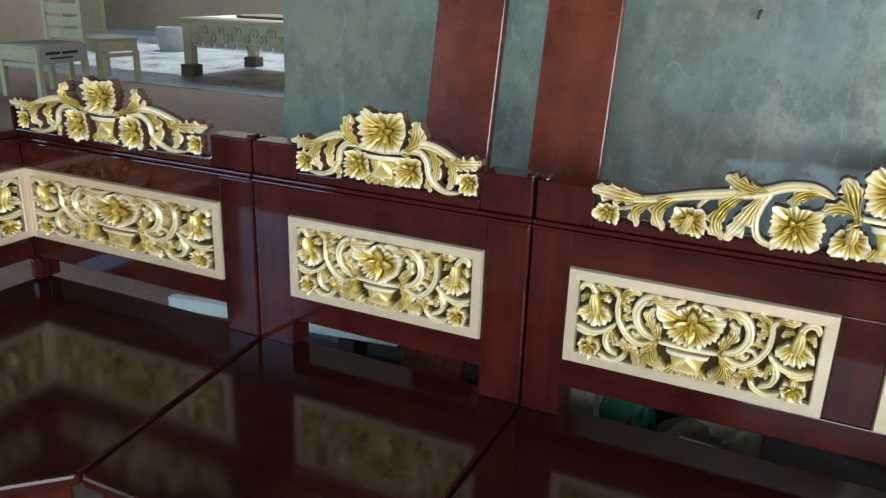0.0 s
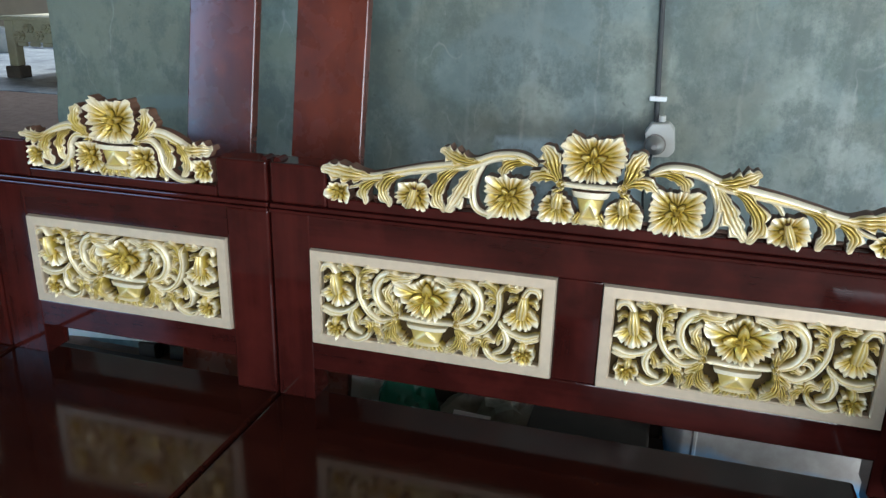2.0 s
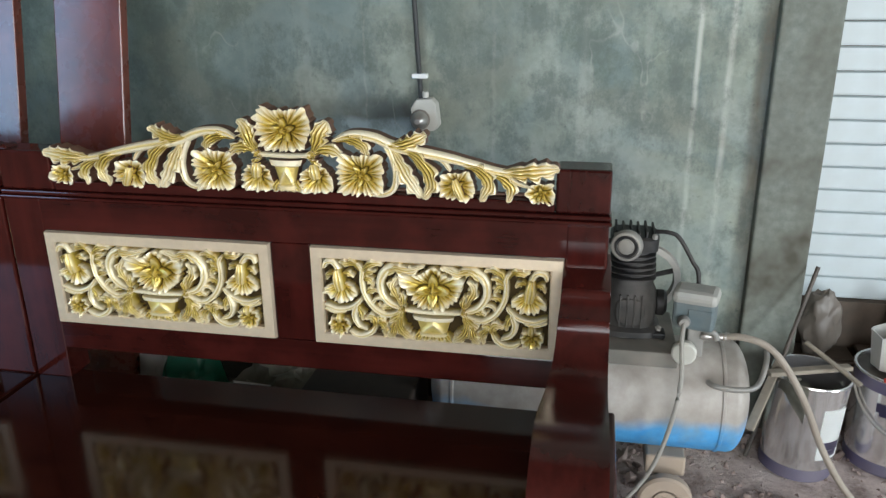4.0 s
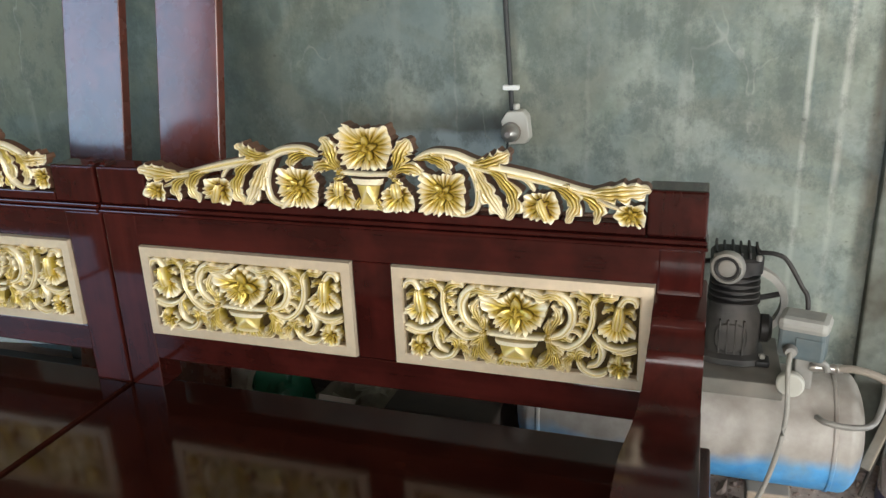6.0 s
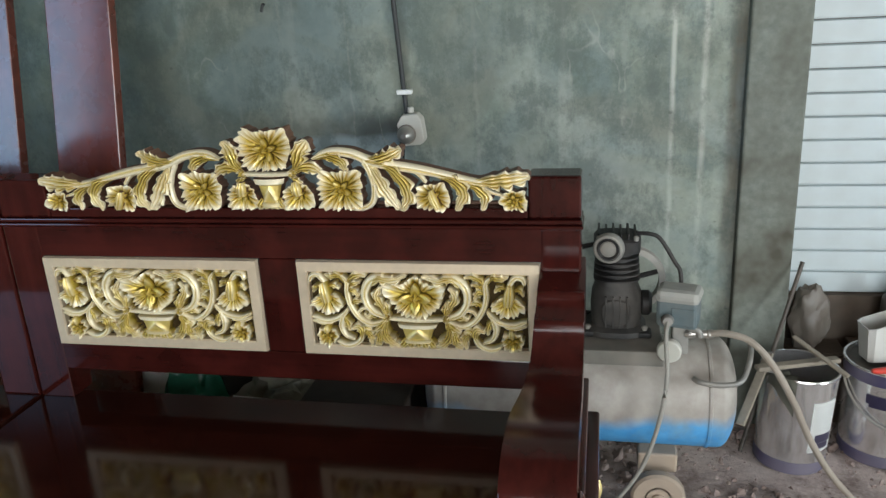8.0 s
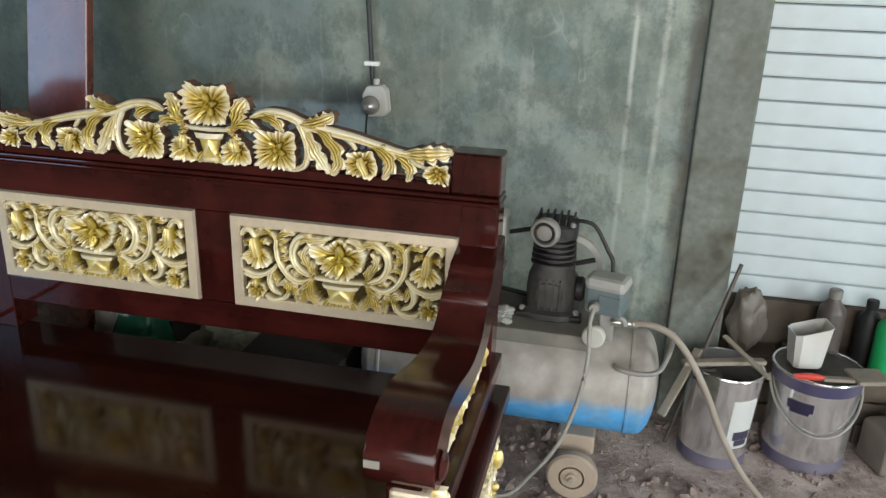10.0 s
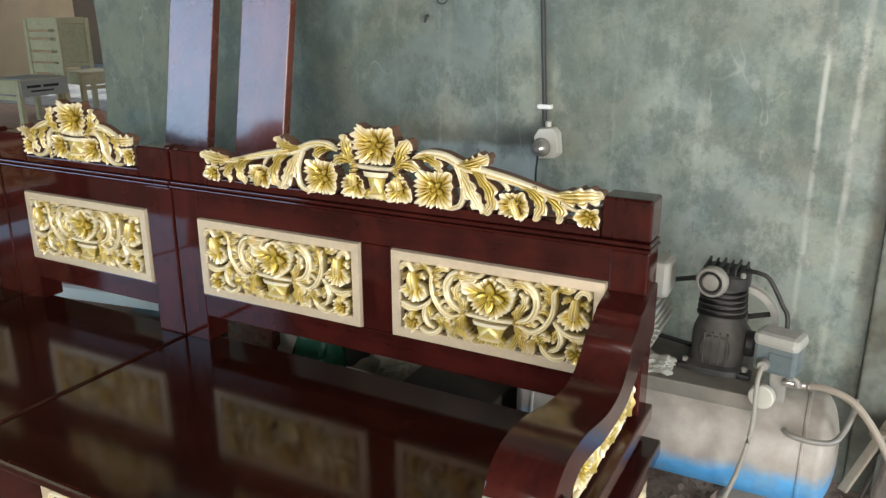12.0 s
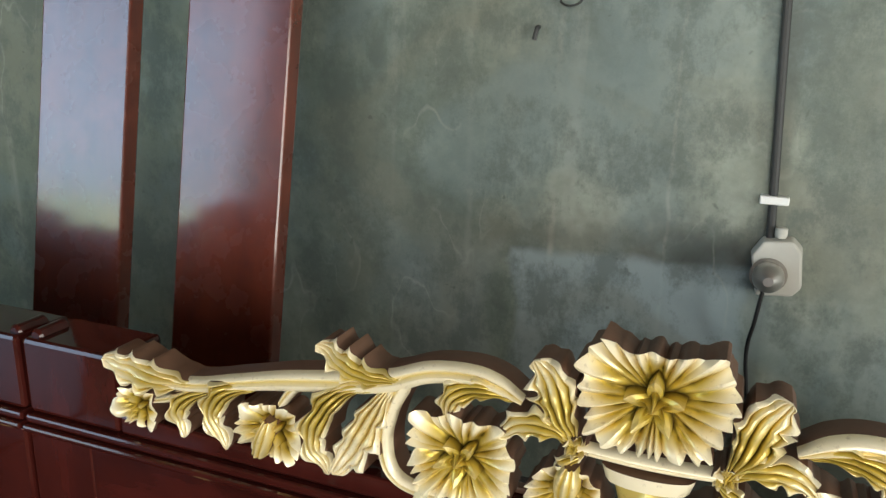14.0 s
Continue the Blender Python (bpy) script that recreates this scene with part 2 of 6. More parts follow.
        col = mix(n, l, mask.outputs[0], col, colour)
    # clouds of bluish and olive plaster, and hairline scratches
    cloud = n.new("ShaderNodeTexNoise")
    cloud.inputs["Scale"].default_value, cloud.inputs["Detail"].default_value, cloud.inputs["Distortion"].default_value = 2.6, 5.0, 0.9
    l.new(world_coords(n, l, (0.9, 1.0, 1.1)), cloud.inputs["Vector"])
    col = mix(n, l, lin(n, l, ramp(n, l, cloud.outputs["Fac"], [(0.52, (0, 0, 0)), (0.62, (1, 1, 1))]), 0, 0.36), col, (0.215, 0.285, 0.305))
    col = mix(n, l, lin(n, l, ramp(n, l, cloud.outputs["Fac"], [(0.40, (1, 1, 1)), (0.48, (0, 0, 0))]), 0, 0.36), col, (0.205, 0.200, 0.152))
    line = noise_of(n, l, world_coords(n, l, (1.6, 1.0, 0.8)), 3.3, 3, 0.5)
    hair = ramp(n, l, line, [(0.492, (0, 0, 0)), (0.499, (1, 1, 1)), (0.506, (0, 0, 0))])
    worn = n.new("ShaderNodeMath")
    worn.operation = "MULTIPLY"
    l.new(hair, worn.inputs[0])
    l.new(ramp(n, l, noise_of(n, l, w, 2.1, 2), [(0.50, (0, 0, 0)), (0.60, (0.45, 0.45, 0.45))]), worn.inputs[1])
    col = mix(n, l, worn.outputs[0], col, (0.46, 0.47, 0.43))
    blot = noise_of(n, l, world_coords(n, l, (1.3, 1.0, 1.0)), 7.0, 8, 0.74)
    col = mix(n, l, lin(n, l, ramp(n, l, blot, [(0.41, (1, 1, 1)), (0.53, (0, 0, 0))]), 0, 0.60), col, (0.095, 0.118, 0.108))
    speck = noise_of(n, l, w, 42.0, 2, 0.5)
    col = mix(n, l, lin(n, l, ramp(n, l, speck, [(0.71, (0, 0, 0)), (0.77, (1, 1, 1))]), 0, 0.45), col, (0.06, 0.065, 0.058))
    col = mix(n, l, 1.0, col, (0.83, 0.85, 0.82), "MULTIPLY")
    l.new(col, p.inputs["Base Color"])
    p.inputs["Roughness"].default_value = 0.62
    bump(n, l, p, mix(n, l, 0.5, mid, fine), 0.15, 0.010)
    return m


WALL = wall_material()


def ground_material():
    m, n, l, p = material("brown_dirt")
    w = world_coords(n, l)
    big, mid, fine = noise_of(n, l, w, 0.9, 4), noise_of(n, l, w, 9.0, 6, 0.7), noise_of(n, l, w, 60.0, 6, 0.75)
    col = ramp(n, l, mid, [(0.25, (0.250, 0.145, 0.095)), (0.55, (0.500, 0.315, 0.215)), (0.80, (0.66, 0.470, 0.345))])
    col = mix(n, l, lin(n, l, big, 0, 0.5), col, (0.370, 0.220, 0.140))
    col = mix(n, l, 0.4, col, ramp(n, l, fine, [(0.3, (0.04, 0.03, 0.026)), (0.75, (0.33, 0.27, 0.24))]))
    # paler, pinker colour towards the right-hand end of the floor
    geo = n.new("ShaderNodeNewGeometry")
    sep = n.new("ShaderNodeSeparateXYZ")
    l.new(geo.outputs["Position"], sep.inputs[0])
    reach = n.new("ShaderNodeMapRange")
    reach.interpolation_type = "SMOOTHSTEP"
    reach.inputs["From Min"].default_value, reach.inputs["From Max"].default_value = 0.0, 1.1
    l.new(sep.outputs["X"], reach.inputs["Value"])
    dust = ramp(n, l, mid, [(0.35, (0.20, 0.145, 0.125)), (0.52, (0.68, 0.570, 0.530)), (0.70, (0.84, 0.735, 0.69))])
    dust = mix(n, l, 0.35, dust, ramp(n, l, fine, [(0.3, (0.10, 0.075, 0.066)), (0.7, (0.55, 0.46, 0.43))]))
    near = n.new("ShaderNodeMapRange")
    near.interpolation_type = "SMOOTHSTEP"
    near.inputs["From Min"].default_value, near.inputs["From Max"].default_value = 0.2, 1.5
    near.inputs["To Min"].default_value, near.inputs["To Max"].default_value = 0.35, 0.95
    l.new(sep.outputs["Y"], near.inputs["Value"])
    pale_mix = n.new("ShaderNodeMath")
    pale_mix.operation = "MULTIPLY"
    l.new(reach.outputs[0], pale_mix.inputs[0])
    l.new(near.outputs[0], pale_mix.inputs[1])
    col = mix(n, l, pale_mix.outputs[0], col, dust)
    l.new(col, p.inputs["Base Color"])
    p.inputs["Roughness"].default_value = 0.9
    bump(n, l, p, mix(n, l, 0.5, mid, fine), 0.8, 0.03)
    return m


GROUND = ground_material()
SHUTTER = plain("white_painted_slats", (0.53, 0.61, 0.64), 0.45, 0, 18, 0.10, (0.36, 0.37, 0.35), 0.38, 0.1)
PILLAR = plain("grey_cement_post", (0.185, 0.195, 0.170), 0.8, 0, 12, 0.35, (0.27, 0.265, 0.225), 0.4, 0.3)
STAINEDPOST = plain("stained_cement_post", (0.225, 0.250, 0.215), 0.8, 0, 42, 0.45, (0.075, 0.070, 0.052), 0.46, 0.3)
# warm brown picked for its reflection in the planks
WARMWALL = plain("unseen_warm_wall", (0.52, 0.28, 0.14), 0.85, 0, 10, 0.3)
DARKWOOD = plain("dark_dusty_wood", (0.10, 0.075, 0.055), 0.8, 0, 25, 0.4)
ROOF = plain("roof_underside", (0.100, 0.055, 0.032), 0.8, 0, 6, 0.3)
BROWNWALL = plain("brown_far_wall", (0.36, 0.26, 0.15), 0.85, 0, 3, 0.35, (0.24, 0.18, 0.12), 0.5)
RAWWOOD = plain("sanded_raw_wood", (0.47, 0.42, 0.27), 0.75, 0, 22, 0.2)
PALEFLOOR = plain("pale_wet_ground", (0.60, 0.66, 0.76), 0.35, 0, 14, 0.9, (0.05, 0.06, 0.085), 0.58, 0.8)
CASTIRON = plain("black_cast_iron", (0.014, 0.014, 0.015), 0.55, 0.2, 55, 0.4, (0.085, 0.075, 0.066), 0.20, 0.3)
DUSTYIRON = plain("dusty_cast_iron", (0.020, 0.020, 0.020), 0.6, 0.15, 60, 0.4, (0.115, 0.104, 0.092), 0.34, 0.3)
GREYMETAL = plain("dusty_grey_metal", (0.26, 0.26, 0.25), 0.55, 0.3, 40, 0.35, (0.36, 0.33, 0.28), 0.5)
SWITCHBLUE = plain("dusty_blue_plastic", (0.085, 0.135, 0.155), 0.6, 0, 40, 0.25, (0.26, 0.25, 0.22), 0.42)
HOSE = plain("pale_rubber_hose", (0.40, 0.355, 0.30), 0.6, 0, 40, 0.2, (0.22, 0.18, 0.14), 0.4)
CONDUIT = plain("dark_conduit", (0.038, 0.040, 0.040), 0.6, 0, 60, 0.3)
CABLE = plain("grey_cable", (0.30, 0.285, 0.25), 0.6, 0, 60, 0.2)
BLACK = plain("black_rubber", (0.012, 0.012, 0.012), 0.6, 0, 60, 0.3)
TIN = plain("tinplate", (0.88, 0.87, 0.87), 0.19, 0.88, 14, 0.10, (0.55, 0.52, 0.50), 0.12, 0.03)
PURPLE = plain("violet_print", (0.060, 0.052, 0.115), 0.45, 0, 20, 0.2, (0.20, 0.18, 0.21), 0.3)
WHITEPLASTIC = plain("white_plastic", (0.70, 0.74, 0.74), 0.4, 0, 20, 0.1, (0.5, 0.47, 0.42), 0.3)
GREYPLASTIC = plain("smoky_plastic", (0.13, 0.115, 0.095), 0.4, 0, 18, 0.3, (0.20, 0.17, 0.145), 0.4)
GREEN = plain("green_plastic", (0.02, 0.33, 0.10), 0.35, 0, 20, 0.25)
DARKGREEN = plain("dark_green_plastic", (0.015, 0.11, 0.065), 0.25, 0, 20, 0.4)
DARKBOTTLE = plain("dark_brown_plastic", (0.045, 0.035, 0.03), 0.4, 0, 20, 0.3, (0.2, 0.17, 0.15), 0.3)
RED = plain("red_plastic", (0.60, 0.05, 0.03), 0.4, 0, 30, 0.1)
WHEEL = plain("dusty_pale_rubber", (0.42, 0.33, 0.24), 0.75, 0, 30, 0.25, (0.30, 0.24, 0.19), 0.4)
MOTOR = plain("dusty_pale_motor", (0.36, 0.37, 0.35), 0.6, 0.1, 40, 0.25, (0.42, 0.40, 0.35), 0.5)
STEEL = plain("bare_steel", (0.50, 0.48, 0.45), 0.35, 0.85, 40, 0.15)
SOCKET = plain("grimy_white_plastic", (0.66, 0.66, 0.60), 0.5, 0, 30, 0.15, (0.35, 0.33, 0.28), 0.4)
FOAM = plain("white_board", (0.86, 0.87, 0.85), 0.6, 0, 15, 0.06)
BOARDDARK = plain("dark_stained_board", (0.030, 0.020, 0.014), 0.7, 0, 25, 0.4)
DIRT = plain("pinkish_dirt", (0.47, 0.365, 0.325), 0.95, 0, 60, 0.5, (0.11, 0.078, 0.066), 0.5)
GRIME = plain("black_grime", (0.055, 0.048, 0.042), 0.6, 0.2, 30, 0.5, (0.20, 0.17, 0.14), 0.3)
RAGDARK = plain("olive_rag", (0.15, 0.145, 0.110), 0.9, 0, 60, 0.4, (0.25, 0.24, 0.20), 0.3)
DUSTYWOOD = plain("dusty_wood", (0.26, 0.225, 0.175), 0.8, 0, 40, 0.3)
DIRTYPLATE = plain("dirty_plate", (0.105, 0.110, 0.095), 0.8, 0.0, 30, 0.4, (0.26, 0.225, 0.19), 0.40)
GREYWRAP = plain("grey_wrapping", (0.36, 0.36, 0.32), 0.6, 0, 12, 0.2)


def tank_material():
    """Grey-white enamel under dust, sky blue below a wavering line."""
    m, n, l, p = material("tank_enamel")
    g = n.new("ShaderNodeNewGeometry")
    sep = n.new("ShaderNodeSeparateXYZ")
    l.new(g.outputs["Position"], sep.inputs[0])
    f, big = noise_of(n, l, world_coords(n, l), 26.0, 5), noise_of(n, l, world_coords(n, l), 5.0, 3)
    add = n.new("ShaderNodeMath")
    add.operation = "MULTIPLY_ADD"
    l.new(big, add.inputs[0])
    add.inputs[1].default_value = 0.11
    l.new(sep.outputs["Z"], add.inputs[2])
    pale = ramp(n, l, f, [(0.3, (0.300, 0.268, 0.235)), (0.7, (0.410, 0.378, 0.338))])
    blue = ramp(n, l, f, [(0.3, (0.045, 0.25, 0.56)), (0.7, (0.11, 0.38, 0.70))])
    smudge = noise_of(n, l, world_coords(n, l, (1, 1, 0.6)), 9.0, 6, 0.65)
    blue = mix(n, l, lin(n, l, ramp(n, l, smudge, [(0.44, (0, 0, 0)), (0.62, (1, 1, 1))]), 0, 0.55), blue, (0.20, 0.27, 0.30))
    pale = mix(n, l, lin(n, l, ramp(n, l, smudge, [(0.46, (0, 0, 0)), (0.66, (1, 1, 1))]), 0, 0.6), pale, (0.27, 0.245, 0.21))
    l.new(mix(n, l, ramp(n, l, add.outputs[0], [(0.285, (0, 0, 0)), (0.325, (1, 1, 1))]), blue, pale), p.inputs["Base Color"])
    p.inputs["Roughness"].default_value = 0.5
    bump(n, l, p, f, 0.05, 0.003)
    return m


TANK = tank_material()


# ---- building helpers ----
def thing(name, at, label, category, group="", kind=""):
    ob = new(name)
    ob.location = at
    ob.empty_display_size = 0.05
    return tagged(ob, label, category, group, kind)


def root_of(ob):
    while ob.parent:
        ob = ob.parent
    return ob


def to_mesh(name, bm, mats, smooth=True):
    me = bpy.data.meshes.new(name)
    bmesh.ops.recalc_face_normals(bm, faces=bm.faces)
    for e in bm.edges:
        if len(e.link_faces) == 2 and e.calc_face_angle(0) > 0.62:
            e.smooth = False
    bm.to_mesh(me)
    bm.free()
    for m in (mats if isinstance(mats, (list, tuple)) else [mats]):
        me.materials.append(m)
    me.polygons.foreach_set("use_smooth", [smooth and len(q.vertices) < 5 for q in me.polygons])
    return me


def part(name, bm, mat, parent, label="", smooth=False):
    """One mesh object under a thing or part; bm is in world metres."""
    base = root_of(parent).location
    bmesh.ops.translate(bm, verts=bm.verts, vec=-base)
    ob = new(name, to_mesh(name, bm, mat, smooth))
    ob.parent = parent
    return tagged(ob, label)


def lone(name, bm, mat, label, category="", group="", kind="", smooth=False):
    ob = new(name, to_mesh(name, bm, mat, smooth))
    return tagged(ob, label, category, group, kind)


def boxed(*boxes, bevel=0.004, bm=None):
    """Bevelled boxes (x0, x1, y0, y1, z0, z1) in one mesh."""
    bm = bm or bmesh.new()
    for x0, x1, y0, y1, z0, z1 in boxes:
        m = Matrix.Translation(((x0 + x1) / 2, (y0 + y1) / 2, (z0 + z1) / 2)) @ Matrix.Diagonal((x1 - x0, y1 - y0, z1 - z0, 1))
        made = bmesh.ops.create_cube(bm, size=1, matrix=m)["verts"]
        if bevel:
            edges = list({e for v in made for e in v.link_edges})
            bmesh.ops.bevel(bm, geom=edges, offset=min(bevel, 0.4 * min(x1 - x0, y1 - y0, z1 - z0)), segments=2, profile=0.5, affect="EDGES")
    return bm


def spline(points, n):
    """Catmull-Rom through the points, n + 1 samples."""
    p = [Vector(q) for q in points]
    p = [p[0] * 2 - p[1]] + p + [p[-1] * 2 - p[-2]]
    out = []
    spans = len(p) - 3
    for k in range(n + 1):
        f = k / n * spans
        i = min(int(f), spans - 1)
        t = f - i
        a, b, c, d = p[i:i + 4]
        out.append(0.5 * ((2 * b) + (c - a) * t + (2 * a - 5 * b + 4 * c - d) * t * t + (3 * b - a - 3 * c + d) * t ** 3))
    return out


def tube(points, radius, n=32, sides=10, bm=None, ends=True):
    bm = bm or bmesh.new()
    line = spline(points, n)
    up = Vector((0.13, 0.21, 1)).normalized()
    rings = []
    for k, c in enumerate(line):
        d = (line[min(k + 1, n)] - line[max(k - 1, 0)]).normalized()
        a = d.cross(up).normalized()
        b = a.cross(d)
        r = radius(k / n) if callable(radius) else radius
        rings.append([bm.verts.new(c + r * (math.cos(q) * a + math.sin(q) * b)) for q in (2 * math.pi * j / sides for j in range(sides))])
    for r0, r1 in zip(rings, rings[1:]):
        for j in range(sides):
            bm.faces.new((r0[j], r0[(j + 1) % sides], r1[(j + 1) % sides], r1[j]))
    if ends:
        bm.faces.new(rings[0][::-1])
        bm.faces.new(rings[-1])
    return bm


def lathe(profile, m=Matrix(), sides=40, bm=None, caps=True, square=0.0):
    """Turns (radius, height) about the z axis of the pose m; square > 2 gives rounded-square rings, no caps closes the profile on itself."""
    bm = bm or bmesh.new()
    rings = []
    for r, h in profile:
        ring = []
        for j in range(sides):
            a = 2 * math.pi * j / sides
            k = r if not square else r * (abs(math.cos(a)) ** square + abs(math.sin(a)) ** square) ** (-1 / square)
            ring.append(bm.verts.new(m @ Vector((k * math.cos(a), k * math.sin(a), h))))
        rings.append(ring)
    if not caps:
        rings.append(rings[0])
    for r0, r1 in zip(rings, rings[1:]):
        for j in range(sides):
            bm.faces.new((r0[j], r0[(j + 1) % sides], r1[(j + 1) % sides], r1[j]))
    if caps:
        bm.faces.new(rings[0][::-1])
        bm.faces.new(rings[-1])
    return bm


def extruded(outline, x0, x1, bevel=0.003):
    """A (y, z) outline drawn out along x."""
    bm = bmesh.new()
    a = [bm.verts.new((x0, y, z)) for y, z in outline]
    b = [bm.verts.new((x1, y, z)) for y, z in outline]
    ends = [bm.faces.new(a), bm.faces.new(b[::-1])]
    for k in range(len(a)):
        j = (k + 1) % len(a)
        bm.faces.new((a[k], b[k], b[j], a[j]))
    if bevel:
        bmesh.ops.bevel(bm, geom=list({e for f in ends for e in f.edges}), offset=bevel, segments=2, profile=0.5, affect="EDGES")
    return bm


# ---- setting ----
def wall_box(name, label, mat, *boxes, bevel=0.0):
    return lone(name, boxed(*boxes, bevel=bevel), mat, label, "wall", kind="structure")


def ground_sheet():
    bm = bmesh.new()
    n = 90
    def spread(k):
        f = 2 * k / n - 1
        return math.copysign(abs(f) ** 3 * 120, f)
    grid = [[bm.verts.new((spread(i) + 0.6, spread(j) + 2.0, G + (0.006 * noise.noise((spread(i) * 6, spread(j) * 6, 0)) if max(abs(spread(i)), abs(spread(j))) < 4 else 0)))
             for j in range(n + 1)] for i in range(n + 1)]
    for i in range(n):
        for j in range(n):
            bm.faces.new((grid[i][j], grid[i + 1][j], grid[i + 1][j + 1], grid[i][j + 1]))
    return lone("ground", bm, GROUND, "brown trodden dirt floor of the workshop", "ground", kind="structure", smooth=True)


ground_sheet()

# back wall, its free left end crumbled and uneven
def back_wall():
    bm = bmesh.new()
    rows = 40
    ring = []
    for k in range(rows + 1):
        z = G - 0.1 + k / rows * (ROOF_Z + 0.12)
        x = -1.775 + 0.022 * noise.noise((z * 3.1, 0.3, 1.7)) + 0.012 * noise.noise((z * 11, 2.3, 0.7))
        ring.append([bm.verts.new(c) for c in ((x, WALL_Y, z), (1.2115, WALL_Y, z), (1.2115, WALL_Y + 0.14, z), (x - 0.01, WALL_Y + 0.14, z))])
    for a, b in zip(ring, ring[1:]):
        for j in range(4):
            bm.faces.new((a[j], a[(j + 1) % 4], b[(j + 1) % 4], b[j]))
    bm.faces.new(ring[0][::-1])
    bm.faces.new(ring[-1])
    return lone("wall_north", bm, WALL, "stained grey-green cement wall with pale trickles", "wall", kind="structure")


back_wall()
wall_box("pillar", "stained grey cement post beside the slatted shutter", STAINEDPOST, (1.212, 1.368, WALL_Y - 0.035, WALL_Y + 0.16, G - 0.1, ROOF_Z), bevel=0.006)
wall_box("wall_low", "dark dusty low wall under the slatted shutter", DARKWOOD, (1.368, 5.0, WALL_Y + 0.11, WALL_Y + 0.24, G - 0.1, 0.36))
wall_box("wall_east", "plain cement wall with an open side doorway", PILLAR, (5.0, 5.15, -4.5, -0.90, G - 0.1, ROOF_Z), (5.0, 5.15, 0.30, WALL_Y + 0.16, G - 0.1, ROOF_Z), (5.0, 5.15, -0.90, 0.30, 1.95, ROOF_Z), (5.0, 5.15, -0.90, 0.30, G - 0.1, 0.35))
# out of view; solid parts added to tint the planks' reflections orange-brown
wall_box("wall_south", "unseen warm brown front wall with two wide open sides", WARMWALL, (-12.0, 5.15, -4.72, -4.56, G - 0.1, 0.12), (4.7, 5.15, -4.72, -4.56, 0.12, ROOF_Z), (-5.3, -0.3, -4.72, -4.56, 0.12, ROOF_Z), (-12.0, -5.3, -4.72, -4.56, 4.48, ROOF_Z), (-0.3, 4.7, -4.72, -4.56, 3.58, ROOF_Z))
wall_box("wall_far", "brown far wall of the workshop", BROWNWALL, (-14.05, -13.9, -4.7, 11.6, G - 0.1, ROOF_Z), (-30.0, 6.0, 14.6, 14.75, G - 0.1, 4.6))
lone("ceiling", boxed((-16.0, 5.2, -5.2, 11.2, ROOF_Z, ROOF_Z + 0.1), bevel=0), ROOF, "brown underside of the workshop roof", "ceiling", kind="structure")


def shutter():
    base = lone("shutter", boxed((1.372, 5.0, WALL_Y + 0.150, WALL_Y + 0.17, 0.352, ROOF_Z), bevel=0), DARKWOOD, "white-painted slatted shutter with dusty lower edge", "shutter", kind="structure")
    pitch = 0.0684
    slat = None
    for k in range(63):
        z = 0.362 + k * pitch
        if slat is None:
            bm = bmesh.new()
            prof = [(0.0, 0.0), (-0.013, 0.001), (-0.015, 0.006), (-0.010, pitch - 0.006), (0.0, pitch - 0.002)]
            bm.free()
            bm = extruded([(y, zz) for y, zz in prof], 1.372, 4.99, 0)
            slat = to_mesh("slat", bm, SHUTTER, False)
        ob = new("slat", slat)
        ob.location = (0, WALL_Y + 0.148, z)
        ob.parent = base


# ---- carving ----
def keep_rim(bm):
    return bm.verts.layers.float.get("rim") or bm.verts.layers.float.new("rim")


def skirt(bm, loop, depth):
    """Sides of a carved piece, from its outline back to the ground of the carving."""
    rim = keep_rim(bm)
    low = []
    for v in loop:
        w = bm.verts.new((v.co.x, depth, v.co.z))
        # low rim value: dark brown where the sides are gilt
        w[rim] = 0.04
        low.append(w)
    for k in range(len(loop)):
        j = (k + 1) % len(loop)
        f = bm.faces.new((loop[k], loop[j], low[j], low[k]))
        f.material_index = 1
    f = bm.faces.new(low[::-1])
    f.material_index = 1


def carved_sheet(rows, depth):
    """A carved front from rows of (x, z, height, rim), with its sides."""
    bm = bmesh.new()
    rim = keep_rim(bm)
    made = []
    for row in rows:
        line = []
        for x, z, h, tone in row:
            v = bm.verts.new((x, -h, z))
            v[rim] = min(1.0, max(0.0, tone))
            line.append(v)
        made.append(line)
    m = len(made[0]) - 1
    for a, b in zip(made, made[1:]):
        for j in range(m):
            bm.faces.new((a[j], a[j + 1], b[j + 1], b[j]))
    skirt(bm, [r[0] for r in made] + made[-1][1:] + [r[m] for r in made[-2::-1]] + made[0][m - 1:0:-1], depth)
    return bm


def ease(f):
    f = min(1.0, max(0.0, f))
    return f * f * (3 - 2 * f)


